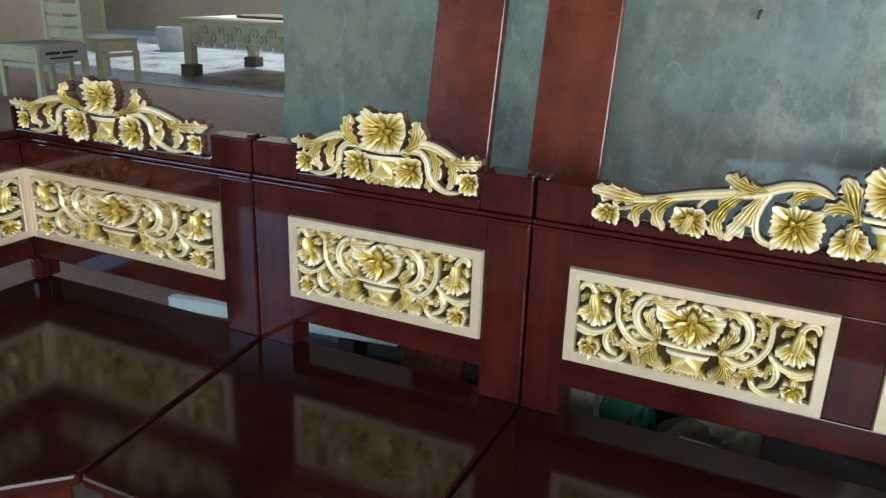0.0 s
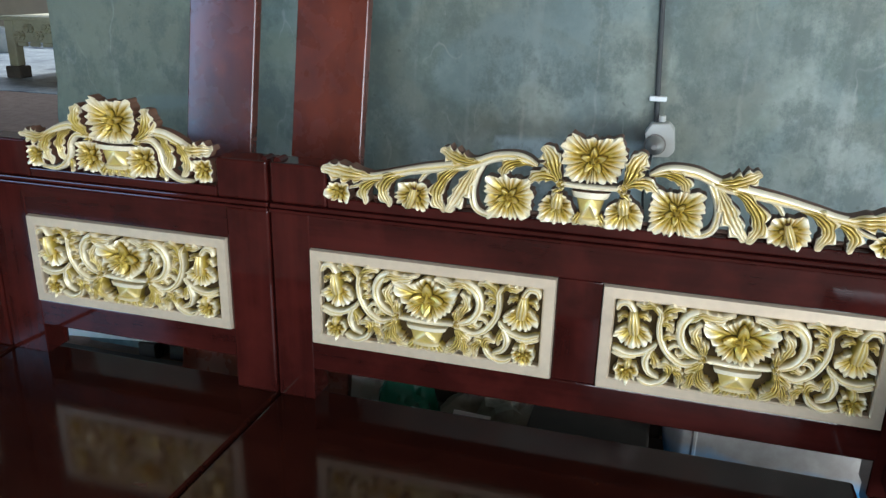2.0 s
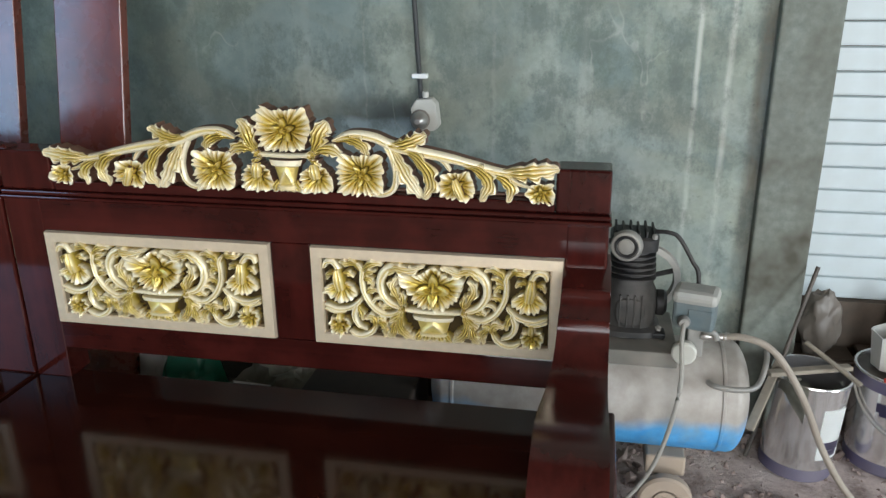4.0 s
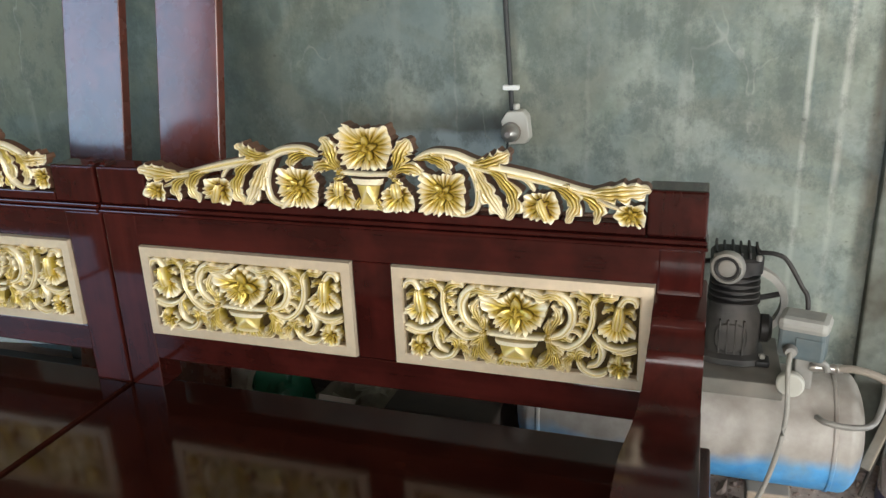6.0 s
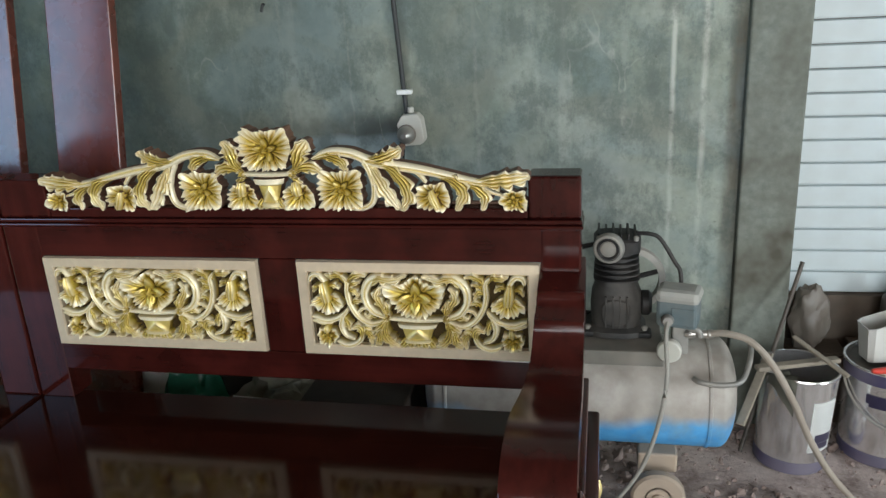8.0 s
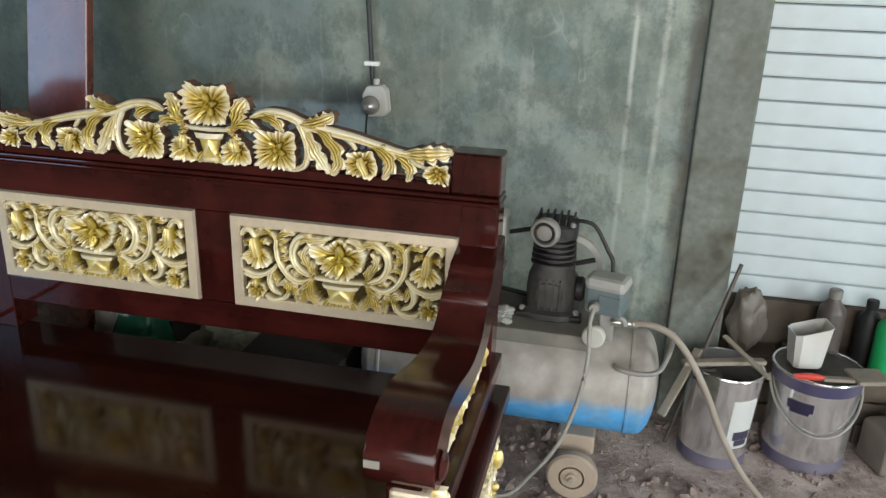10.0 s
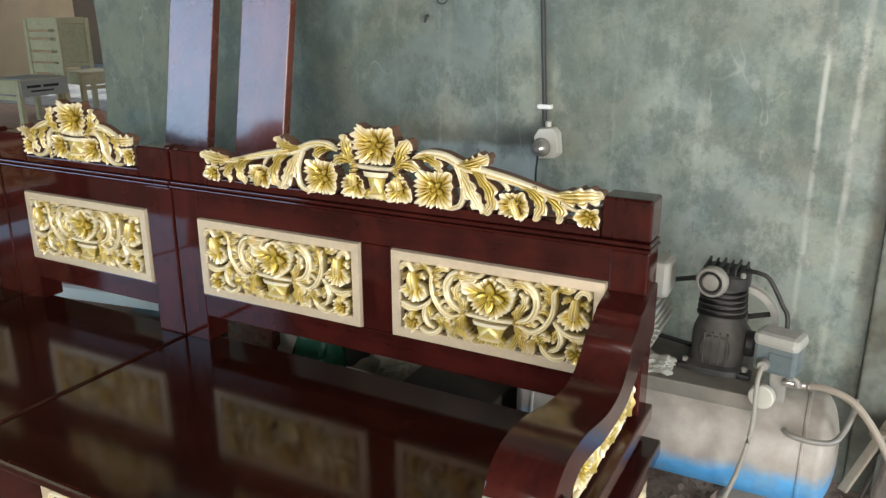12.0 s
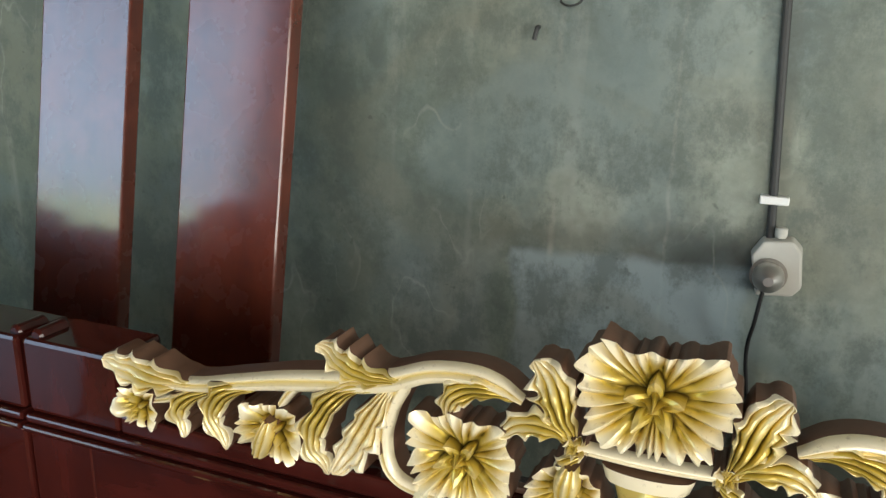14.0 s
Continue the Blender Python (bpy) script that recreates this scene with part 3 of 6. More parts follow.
def frond(points, half, dome=0.012, depth=0.012, flutes=5, lean=0.0, lag=0.42, base=0.20, close=0.55, gold=0.0, n=34):
    """A carved leaf along a line of (x, z): it swells from a narrow stem, flutes run its whole length, and its sides end in
    lobes that sweep forward; lean widens one side, whose lobes are cut deeper. Gold at the stem, cream at lobes and tip."""
    line = spline([(x, 0, z) for x, z in points], n)
    seed = 17.0 * points[0][0] + 29.0 * points[-1][1]
    m = flutes * 5
    lobes = flutes - 0.7
    rows = []
    for i, c in enumerate(line):
        t = i / n
        d = (line[min(i + 2, n)] - line[max(i - 2, 0)]).normalized()
        side = Vector((-d.z, 0, d.x))
        body = half * (base + (1 - base) * ease(t / 0.50) ** 0.9) * (1.0 if t < 0.55 else math.sqrt(max(0.0, 1 - ((t - 0.55) / 0.45) ** (1.5 + 1.5 * (1 - close)))))
        row = []
        for j in range(m + 1):
            v = 2 * j / m - 1
            u = abs(v)
            outer = v * lean > 0 or lean == 0
            q = (t * lobes + (0.45 if v > 0 else 0.1) + 0.25 * noise.noise((seed, 3 * t, v > 0))) % 1.0
            g = q / 0.70 if q < 0.70 else (1 - q) / 0.30
            cut = 1.35 * lag * (1.0 if outer else 0.5) * min(1, 2.5 * t)
            w = body * (1 + 0.45 * lean * v) * (1 - cut * (1 - g) * u)
            swell = abs(math.sin(math.pi * flutes * (v + 1) / 2)) ** 0.6 if 0 < j < m else 0.45
            co = c + side * (w * v) + d * (0.55 * w * u ** 1.6 * min(1, 3 * t) * (1 - t))
            curl = 0.30 * math.cos(2 * math.pi * (t * lobes - 0.3)) * u ** 2
            h = dome * (0.42 + 0.30 * math.sqrt(1 - 0.9 * v * v) + 0.42 * (swell - 0.6) * min(1, 4 * t) * (1 - 0.5 * t) + 0.34 * math.sin(math.pi * min(1, 1.08 * t)) + curl * 0.8)
            h = max(0.12 * dome, h + 0.22 * dome * noise.noise((co.x * 60, co.z * 60, seed)))
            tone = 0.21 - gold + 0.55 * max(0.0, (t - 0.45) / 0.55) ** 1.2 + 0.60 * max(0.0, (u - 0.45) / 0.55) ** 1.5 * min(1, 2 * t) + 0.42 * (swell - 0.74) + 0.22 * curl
            row.append((co.x, co.z, h, tone))
        rows.append(row)
    return carved_sheet(rows, depth)


def ribbon(points, widths, dome=0.010, depth=0.012, n=40, m=12, groove=0.45, pale=0.86):
    """A carved stem whose half width follows the list of widths; one groove runs off its middle, and its ends are rounded."""
    line = spline([(x, 0, z) for x, z in points], n)
    rows = []
    for k, c in enumerate(line):
        t = k / n
        d = (line[min(k + 1, n)] - line[max(k - 1, 0)]).normalized()
        side = Vector((-d.z, 0, d.x))
        p = t * (len(widths) - 1)
        a = min(int(p), len(widths) - 2)
        w = widths[a] + (widths[a + 1] - widths[a]) * ease(p - a)
        w *= math.sqrt(min(1.0, 0.25 + 10 * t)) * math.sqrt(min(1.0, 0.25 + 10 * (1 - t)))
        row = []
        for j in range(m + 1):
            v = 2 * j / m - 1
            dip = math.exp(-((v + 0.15) / 0.22) ** 2)
            co = c + side * (w * v)
            row.append((co.x, co.z, dome * (0.38 + 0.62 * math.sqrt(max(0, 1 - v * v)) - groove * 0.55 * dip), pale - groove * dip - 0.15 * max(0.0, abs(v) - 0.8) / 0.2))
        rows.append(row)
    return carved_sheet(rows, depth)


def flower(cx, cz, radii, petals=5, teeth=22, dome=0.018, depth=0.012, heart=0.42, turn=math.pi / 2, ruffle=0.16):
    """A carved open flower. radii: reach of its pleated skirt at even angles from the right upwards; in its middle a heart of
    raised petals round a button, cut off from the skirt by a dark furrow."""
    bm = bmesh.new()
    rim = keep_rim(bm)
    seed = 31.0 * cx + 17.0 * cz
    count = len(radii)
    def reach(a):
        f = (a / (2 * math.pi)) % 1.0 * count
        i = int(f)
        t = f - i
        p, q, r, s = (radii[(i + k) % count] for k in (-1, 0, 1, 2))
        return 0.5 * (2 * q + (r - p) * t + (2 * p - 5 * q + 4 * r - s) * t * t + (3 * q - p - 3 * r + s) * t ** 3)
    sides = teeth * 6
    mean = sum(radii) / count
    inner, outer = 6, 9
    rings = []
    for i in range(1, inner + outer + 1):
        row = []
        for j in range(sides):
            a = 2 * math.pi * j / sides
            p = (j / sides * teeth + 0.8 * noise.noise((math.cos(a) * 2, math.sin(a) * 2, seed + 5))) % 1.0
            tooth = 1 - abs(2 * p - 1) ** 1.3
            lobe = abs(math.sin(math.pi * (j / sides * teeth / 2 + 0.7 * noise.noise((math.cos(a) * 1.5, math.sin(a) * 1.5, seed + 2))))) ** 0.7
            full = reach(a) * (1.06 - 0.45 * ruffle * (1 - lobe) - 0.095 * (1 - tooth) + 0.14 * noise.noise((math.cos(a) * 3, math.sin(a) * 3, seed)))
            fold = abs(2 * ((a - turn) * petals / (2 * math.pi) % 1.0) - 1)
            edge = min(0.72 * full, 1.15 * heart * mean * (0.46 + 0.66 * fold ** 1.2 + 0.12 * noise.noise((math.cos(a) * 1.5, math.sin(a) * 1.5, seed + 3))))
            if i <= inner:
                q = i / inner
                r = edge * q
                h = 0.62 + 0.34 * q - 0.46 * (1 - fold) * q + 0.34 * math.exp(-(q / 0.22) ** 2) - 0.26 * math.exp(-((q - 0.42) / 0.15) ** 2) + 0.12 * max(0.0, fold - 0.8) / 0.2 * q
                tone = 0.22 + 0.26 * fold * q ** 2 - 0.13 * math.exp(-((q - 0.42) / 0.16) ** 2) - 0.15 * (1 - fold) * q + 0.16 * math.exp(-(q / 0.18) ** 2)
            else:
                q = (i - inner) / outer
                q0 = (q - 1 / outer) / (1 - 1 / outer)
                r = edge * 1.03 + (full - edge * 1.03) * q0
                h = 0.14 + 0.74 * q0 - 0.22 * q0 ** 5 + (0.46 * tooth - 0.26 + 0.16 * (lobe - 0.6)) * min(1, q0 * 1.6) + 0.20 * noise.noise((math.cos(a) * 2.2, math.sin(a) * 2.2, seed)) * q0
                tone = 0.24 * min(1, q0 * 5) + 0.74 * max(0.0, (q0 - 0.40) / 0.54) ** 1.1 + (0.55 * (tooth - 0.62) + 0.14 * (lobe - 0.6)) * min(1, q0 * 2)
            v = bm.verts.new((cx + r * math.cos(a), -dome * max(0.10, h), cz + r * math.sin(a)))
            v[rim] = min(1.0, max(0.0, tone))
            row.append(v)
        rings.append(row)
    mid = bm.verts.new((cx, -dome * 1.15, cz))
    mid[rim] = 0.34
    for j in range(sides):
        k = (j + 1) % sides
        bm.faces.new((mid, rings[0][j], rings[0][k]))
        for a, b in zip(rings, rings[1:]):
            bm.faces.new((a[j], b[j], b[k], a[k]))
    skirt(bm, rings[-1], depth)
    return bm


def bud(points, half, dome=0.022, depth=0.012, ribs=3):
    """A swelling ribbed bud, gold all over."""
    n, m = 18, ribs * 6
    line = spline([(x, 0, z) for x, z in points], n)
    rows = []
    for k, c in enumerate(line):
        t = k / n
        d = (line[min(k + 1, n)] - line[max(k - 1, 0)]).normalized()
        side = Vector((-d.z, 0, d.x))
        w = half * (0.35 + 0.65 * math.sin(math.pi * min(1, t + 0.12) * 0.72))
        row = []
        for j in range(m + 1):
            v = 2 * j / m - 1
            co = c + side * (w * v)
            rib = abs(math.sin(math.pi * ribs * (v + 1) / 2))
            row.append((co.x, co.z, dome * (0.45 + 0.55 * math.sqrt(1 - 0.95 * v * v) + 0.12 * rib - 0.5 * (1 - math.sin(math.pi * (0.08 + 0.84 * t))) * 0.5), 0.20 + 0.34 * rib))
        rows.append(row)
    return carved_sheet(rows, depth)


def vase(cx, z0, z1, wt, wb, dome=0.014, depth=0.012):
    """A carved bowl: pale lip, gold body that narrows downward with a raised chevron, moulded foot."""
    n, m = 16, 16
    rows = []
    for i in range(n + 1):
        t = i / n
        w = wb + (wt - wb) * t ** 1.3 + (0.005 if t > 0.80 else 0) + (0.005 if t < 0.14 else 0)
        row = []
        for j in range(m + 1):
            v = 2 * j / m - 1
            mark = math.exp(-((t - 0.62 + 0.55 * abs(v)) / 0.10) ** 2)
            lip, foot = t > 0.80, t < 0.14
            h = dome * (0.45 + 0.55 * math.sqrt(max(0, 1 - v * v))) * (1.2 if lip else 1.1 if foot else 0.78 + 0.22 * mark)
            row.append((cx + w * v, z0 + (z1 - z0) * t, h, 0.92 if lip else 0.60 if foot else 0.30 + 0.30 * mark))
        rows.append(row)
    return carved_sheet(rows, depth)


def panel_pieces():
    """The carved filling of one panel, 0.468 by 0.165 m inside, about its middle: (name, bmesh) pairs."""
    out = [("flower", flower(0, 0.030, [0.056, 0.070, 0.046, 0.040, 0.050, 0.040, 0.046, 0.070, 0.056, 0.052, 0.046, 0.042, 0.041, 0.042, 0.046, 0.052], 4, 24, 0.022, heart=0.54)),
           ("vase", vase(0, -0.070, -0.028, 0.038, 0.026, 0.015)),
           ("rim_bar", ribbon([(-0.058, -0.017), (0, -0.0195), (0.058, -0.017)], [0.0048, 0.0050, 0.0048], 0.014, groove=0.15))]
    for k in range(5):
        x = (k - 2) * 0.0165
        out.append(("petal", frond([(x * 0.75, -0.064), (x * 1.15, -0.083)], 0.0105, 0.012, flutes=3, lag=0.25, base=0.6, close=0.2, n=8)))
    for s in (-1, 1):
        def h(*pts):
            return [(s * x, z) for x, z in pts]
        out += [
            # the great scroll that ends in a leaf over the flower
            ("scroll", ribbon(h((0.064, -0.014), (0.092, -0.003), (0.108, 0.020), (0.109, 0.046), (0.096, 0.067), (0.074, 0.077)), [0.0052, 0.0075, 0.0085, 0.0095, 0.0090], 0.016)),
            ("leaf", frond(h((0.098, 0.062), (0.076, 0.075), (0.050, 0.070), (0.016, 0.080)), 0.0125, 0.016, flutes=4, lean=0.5 * s, base=0.6, lag=0.55, gold=-0.2)),
            ("leaf", frond(h((0.064, -0.010), (0.076, 0.016), (0.084, 0.036), (0.072, 0.056)), 0.0125, 0.014, flutes=4, lag=0.45, gold=-0.12)),
            ("leaf", frond(h((0.064, -0.010), (0.062, 0.006), (0.066, 0.022)), 0.0085, 0.013, flutes=3)),
            # the stem that winds outwards and up to the corner leaves
            ("stem", ribbon(h((0.065, -0.018), (0.082, -0.028), (0.103, -0.031), (0.127, -0.016), (0.144, 0.012), (0.149, 0.040), (0.148, 0.064), (0.158, 0.078)), [0.0045, 0.0055, 0.0062, 0.0062, 0.0055, 0.0042], 0.014)),
            ("leaf", frond(h((0.148, 0.056), (0.138, 0.072), (0.122, 0.079), (0.104, 0.076)), 0.0085, 0.013, flutes=3, lean=-0.5 * s)),
            ("leaf", frond(h((0.147, 0.050), (0.134, 0.060), (0.118, 0.062)), 0.0070, 0.011, flutes=3)),
            ("leaf", frond(h((0.150, 0.060), (0.164, 0.077), (0.180, 0.076), (0.196, 0.079)), 0.0090, 0.013, flutes=4, lean=0.5 * s)),
            ("leaf", frond(h((0.149, 0.040), (0.135, 0.046), (0.124, 0.030)), 0.0105, 0.012, flutes=4)),
            ("leaf", frond(h((0.142, 0.010), (0.132, 0.021), (0.114, 0.019)), 0.0085, 0.011, flutes=3)),
            ("curl", ribbon(h((0.130, -0.010), (0.120, 0.002), (0.106, 0.003), (0.100, -0.008), (0.110, -0.013), (0.115, -0.006)), [0.0040, 0.0042, 0.0034, 0.0024], 0.010)),
            ("leaf", frond(h((0.070, -0.017), (0.088, -0.010), (0.110, -0.018)), 0.0085, 0.010, flutes=3, lag=0.3, gold=0.1)),
            # bell flower hanging from a hook
            ("stem", ribbon(h((0.229, 0.064), (0.224, 0.076), (0.210, 0.078), (0.200, 0.066), (0.197, 0.054)), [0.0050, 0.0060, 0.0062, 0.0064], 0.015)),
            ("bell_flower", flower(s * 0.194, 0.026, [0.028, 0.020, 0.014, 0.012, 0.010, 0.012, 0.014, 0.020, 0.028, 0.038, 0.036, 0.035, 0.034, 0.035, 0.036, 0.038], 3, 18, 0.017, heart=0.30)),
            ("bud", bud(h((0.199, 0.064), (0.197, 0.042), (0.194, 0.020)), 0.0115, 0.026)),
            ("leaf", frond(h((0.206, 0.050), (0.218, 0.052), (0.226, 0.038)), 0.0075, 0.010, flutes=3)),
            ("leaf", frond(h((0.190, 0.054), (0.178, 0.056), (0.166, 0.046)), 0.0080, 0.010, flutes=3)),
            # stems between the bell and the lower flower
            ("stem", ribbon(h((0.232, -0.016), (0.205, -0.026), (0.178, -0.022), (0.158, -0.008), (0.150, 0.004)), [0.0046, 0.0058, 0.0055, 0.0040], 0.012)),
            ("stem", ribbon(h((0.232, -0.026), (0.208, -0.034), (0.186, -0.031)), [0.0034, 0.0040, 0.0026], 0.010)),
            ("stem", ribbon(h((0.160, -0.010), (0.168, -0.036), (0.160, -0.058), (0.140, -0.067)), [0.0066, 0.0072, 0.0056, 0.0040], 0.013)),
            ("leaf", frond(h((0.160, -0.012), (0.152, -0.030), (0.150, -0.048)), 0.0095, 0.012, flutes=3, lag=0.5)),
            ("flower", flower(s * 0.202, -0.062, [0.025, 0.021, 0.024, 0.019, 0.026, 0.019, 0.024, 0.021, 0.025, 0.020, 0.024, 0.021, 0.026, 0.021, 0.024, 0.020], 5, 12, 0.017, heart=0.45, ruffle=0.20)),
            ("bud", bud(h((0.200, -0.034), (0.200, -0.050)), 0.0075, 0.022, ribs=2)),
            ("scroll", ribbon(h((0.180, -0.072), (0.166, -0.081), (0.150, -0.082), (0.131, -0.072), (0.121, -0.054)), [0.0036, 0.0056, 0.0062, 0.0060, 0.0050], 0.013)),
            ("leaf", frond(h((0.130, -0.068), (0.122, -0.050), (0.128, -0.038), (0.146, -0.042)), 0.0115, 0.013, flutes=4, lag=0.40)),
            ("leaf", frond(h((0.122, -0.050), (0.112, -0.048), (0.101, -0.060), (0.104, -0.082)), 0.0120, 0.013, flutes=5, lag=0.45)),
            ("leaf", frond(h((0.122, -0.050), (0.114, -0.040), (0.100, -0.044)), 0.0095, 0.012, flutes=3)),
            # leaves that hang from the knot beside the vase
            ("leaf", frond(h((0.064, -0.020), (0.070, -0.046), (0.060, -0.066), (0.040, -0.079)), 0.0150, 0.017, flutes=5, lean=-0.4 * s, lag=0.50)),
            ("leaf", frond(h((0.067, -0.024), (0.080, -0.050), (0.084, -0.068), (0.096, -0.081)), 0.0130, 0.015, flutes=5, lean=0.4 * s, lag=0.50)),
            ("leaf", frond(h((0.066, -0.022), (0.078, -0.032), (0.094, -0.046)), 0.0100, 0.014, flutes=3, lag=0.4)),
            ("knot", flower(s * 0.065, -0.013, [0.0085] * 8, 3, 8, 0.021, heart=0.7)),
        ]
    return out


def crown_pieces(wide=True, k=1.0):
    """The openwork crest over a back, from its base line up: half length 0.53 (wide) or 0.24 m, stretched by k."""
    D = 0.017 if wide else 0.012
    C = 1.0 if wide else 1.08
    horns = [0.056, 0.060, 0.064, 0.044, 0.042, 0.044, 0.064, 0.060, 0.056, 0.052, 0.051, 0.043, 0.038, 0.043, 0.051, 0.052]
    out = [("flower", flower(0, 0.121, [r * C for r in horns], 5, 26, 0.025, D, heart=0.36))]
    if wide:
        out += [("vase", vase(0, 0.004, 0.064, 0.030, 0.015, 0.019, D)),
                ("rim_bar", ribbon([(-0.056, 0.073), (0, 0.071), (0.056, 0.073)], [0.0052, 0.0056, 0.0052], 0.017, D, groove=0.15))]
        frill, low = 0.012, 0.0
    else:
        out += [("vase", vase(0, 0.018, 0.071, 0.042, 0.026, 0.019, D)),
                ("rim_bar", ribbon([(-0.066, 0.084), (0, 0.078), (0.066, 0.084)], [0.0056, 0.0060, 0.0056], 0.017, D, groove=0.15))]
        frill, low = 0.018, 0.002
    for j in range(5):
        x = (j - 2) * frill
        out.append(("petal", frond([(x * 0.7, low + 0.020), (x * 1.2, low - 0.002)], 0.0105, 0.014, D, flutes=3, lag=0.25, base=0.6, close=0.2, n=8)))
    for s in (-1, 1):
        def h(*pts):
            return [(s * x * (k if x > 0.06 else 1), z) for x, z in pts]
        if wide:
            out += [
                # leaves that embrace the middle flower
                ("leaf", frond(h((0.056, 0.074), (0.068, 0.100), (0.076, 0.122), (0.092, 0.142)), 0.0220, 0.020, D, flutes=5, lean=-0.3 * s, lag=0.40)),
                ("leaf", frond(h((0.056, 0.073), (0.074, 0.086), (0.098, 0.086), (0.120, 0.070)), 0.0160, 0.018, D, flutes=4, lag=0.36)),
                ("leaf", frond(h((0.050, 0.066), (0.062, 0.060), (0.072, 0.050)), 0.0090, 0.014, D, flutes=3)),
                ("knot", flower(s * 0.055, 0.074, [0.0095] * 8, 3, 8, 0.023, D, heart=0.7)),
                ("hanging_flower", flower(s * 0.062, 0.030, [0.032, 0.028, 0.026, 0.024, 0.026, 0.024, 0.026, 0.028, 0.032, 0.037, 0.041, 0.034, 0.033, 0.034, 0.041, 0.037], 5, 16, 0.019, D, heart=0.34)),
                ("bud", bud(h((0.058, 0.058), (0.060, 0.044), (0.062, 0.028)), 0.0110, 0.027, D)),
                # the long stem and what springs from it
                ("stem", ribbon(h((0.100, 0.104), (0.122, 0.113), (0.146, 0.117), (0.182, 0.112), (0.214, 0.099), (0.250, 0.090), (0.292, 0.083), (0.335, 0.075), (0.378, 0.065), (0.415, 0.056), (0.450, 0.052), (0.495, 0.054)),
                                [0.0060, 0.0085, 0.0098, 0.0110, 0.0100, 0.0085, 0.0075, 0.0060], 0.019, D, 60)),
                ("leaf", frond(h((0.424, 0.054), (0.462, 0.055), (0.500, 0.058), (0.536, 0.063)), 0.0230, 0.020, D, flutes=5, lean=-0.2 * s, lag=0.52, base=0.24, close=0.45, gold=-0.15)),
                ("leaf", frond(h((0.206, 0.100), (0.236, 0.102), (0.262, 0.110), (0.286, 0.122)), 0.0185, 0.020, D, flutes=5, lag=0.42, close=0.2)),
                ("leaf", frond(h((0.104, 0.104), (0.134, 0.108), (0.160, 0.096), (0.166, 0.072)), 0.0150, 0.017, D, flutes=5, lean=0.3 * s, lag=0.45, gold=0.06)),
                ("flower", flower(s * 0.153, 0.038, [0.046, 0.048, 0.055, 0.044, 0.040, 0.044, 0.055, 0.048, 0.046, 0.047, 0.054, 0.043, 0.040, 0.043, 0.054, 0.047], 5, 24, 0.022, D, heart=0.34, turn=0.9)),
                ("scroll", ribbon(h((0.203, 0.104), (0.217, 0.076), (0.224, 0.044), (0.218, 0.014), (0.198, 0.001), (0.166, 0.001)), [0.0090, 0.0082, 0.0072, 0.0064, 0.0050], 0.017, D)),
                ("leaf", frond(h((0.216, 0.094), (0.232, 0.066), (0.250, 0.032), (0.273, -0.002)), 0.0215, 0.019, D, flutes=5, lean=-0.3 * s, lag=0.50, gold=-0.30, close=0.40)),
                ("leaf", frond(h((0.226, 0.092), (0.262, 0.080), (0.288, 0.048), (0.292, 0.020), (0.276, -0.003)), 0.0185, 0.020, D, flutes=5, lean=0.4 * s, lag=0.48, base=0.16)),
                ("stem", ribbon(h((0.302, 0.080), (0.318, 0.068), (0.330, 0.052)), [0.0060, 0.0050, 0.0042], 0.014, D)),
                ("flower", flower(s * 0.342, 0.023, [0.035, 0.034, 0.038, 0.029, 0.028, 0.029, 0.036, 0.033, 0.035, 0.036, 0.036, 0.027, 0.025, 0.030, 0.040, 0.036], 5, 16, 0.020, D, heart=0.36, turn=0.6)),
                ("bud", bud(h((0.338, 0.038), (0.343, 0.022), (0.352, 0.000)), 0.0085, 0.026, D)),
                ("leaf", frond(h((0.352, 0.066), (0.386, 0.056), (0.404, 0.030), (0.388, -0.004)), 0.0180, 0.019, D, flutes=5, lean=0.4 * s, lag=0.48, base=0.18)),
                ("leaf", frond(h((0.404, 0.052), (0.432, 0.040), (0.446, 0.022), (0.440, -0.004)), 0.0145, 0.017, D, flutes=4, lean=0.4 * s, lag=0.45)),
                ("stem", ribbon(h((0.440, 0.044), (0.460, 0.032), (0.480, 0.026)), [0.0052, 0.0044, 0.0034], 0.013, D)),
                ("flower", flower(s * 0.502, 0.014, [0.029, 0.026, 0.030, 0.021, 0.022, 0.021, 0.026, 0.025, 0.031, 0.025, 0.024, 0.019, 0.017, 0.021, 0.030, 0.026], 5, 12, 0.017, D, heart=0.40, turn=0.5, ruffle=0.20)),
            ]
        else:
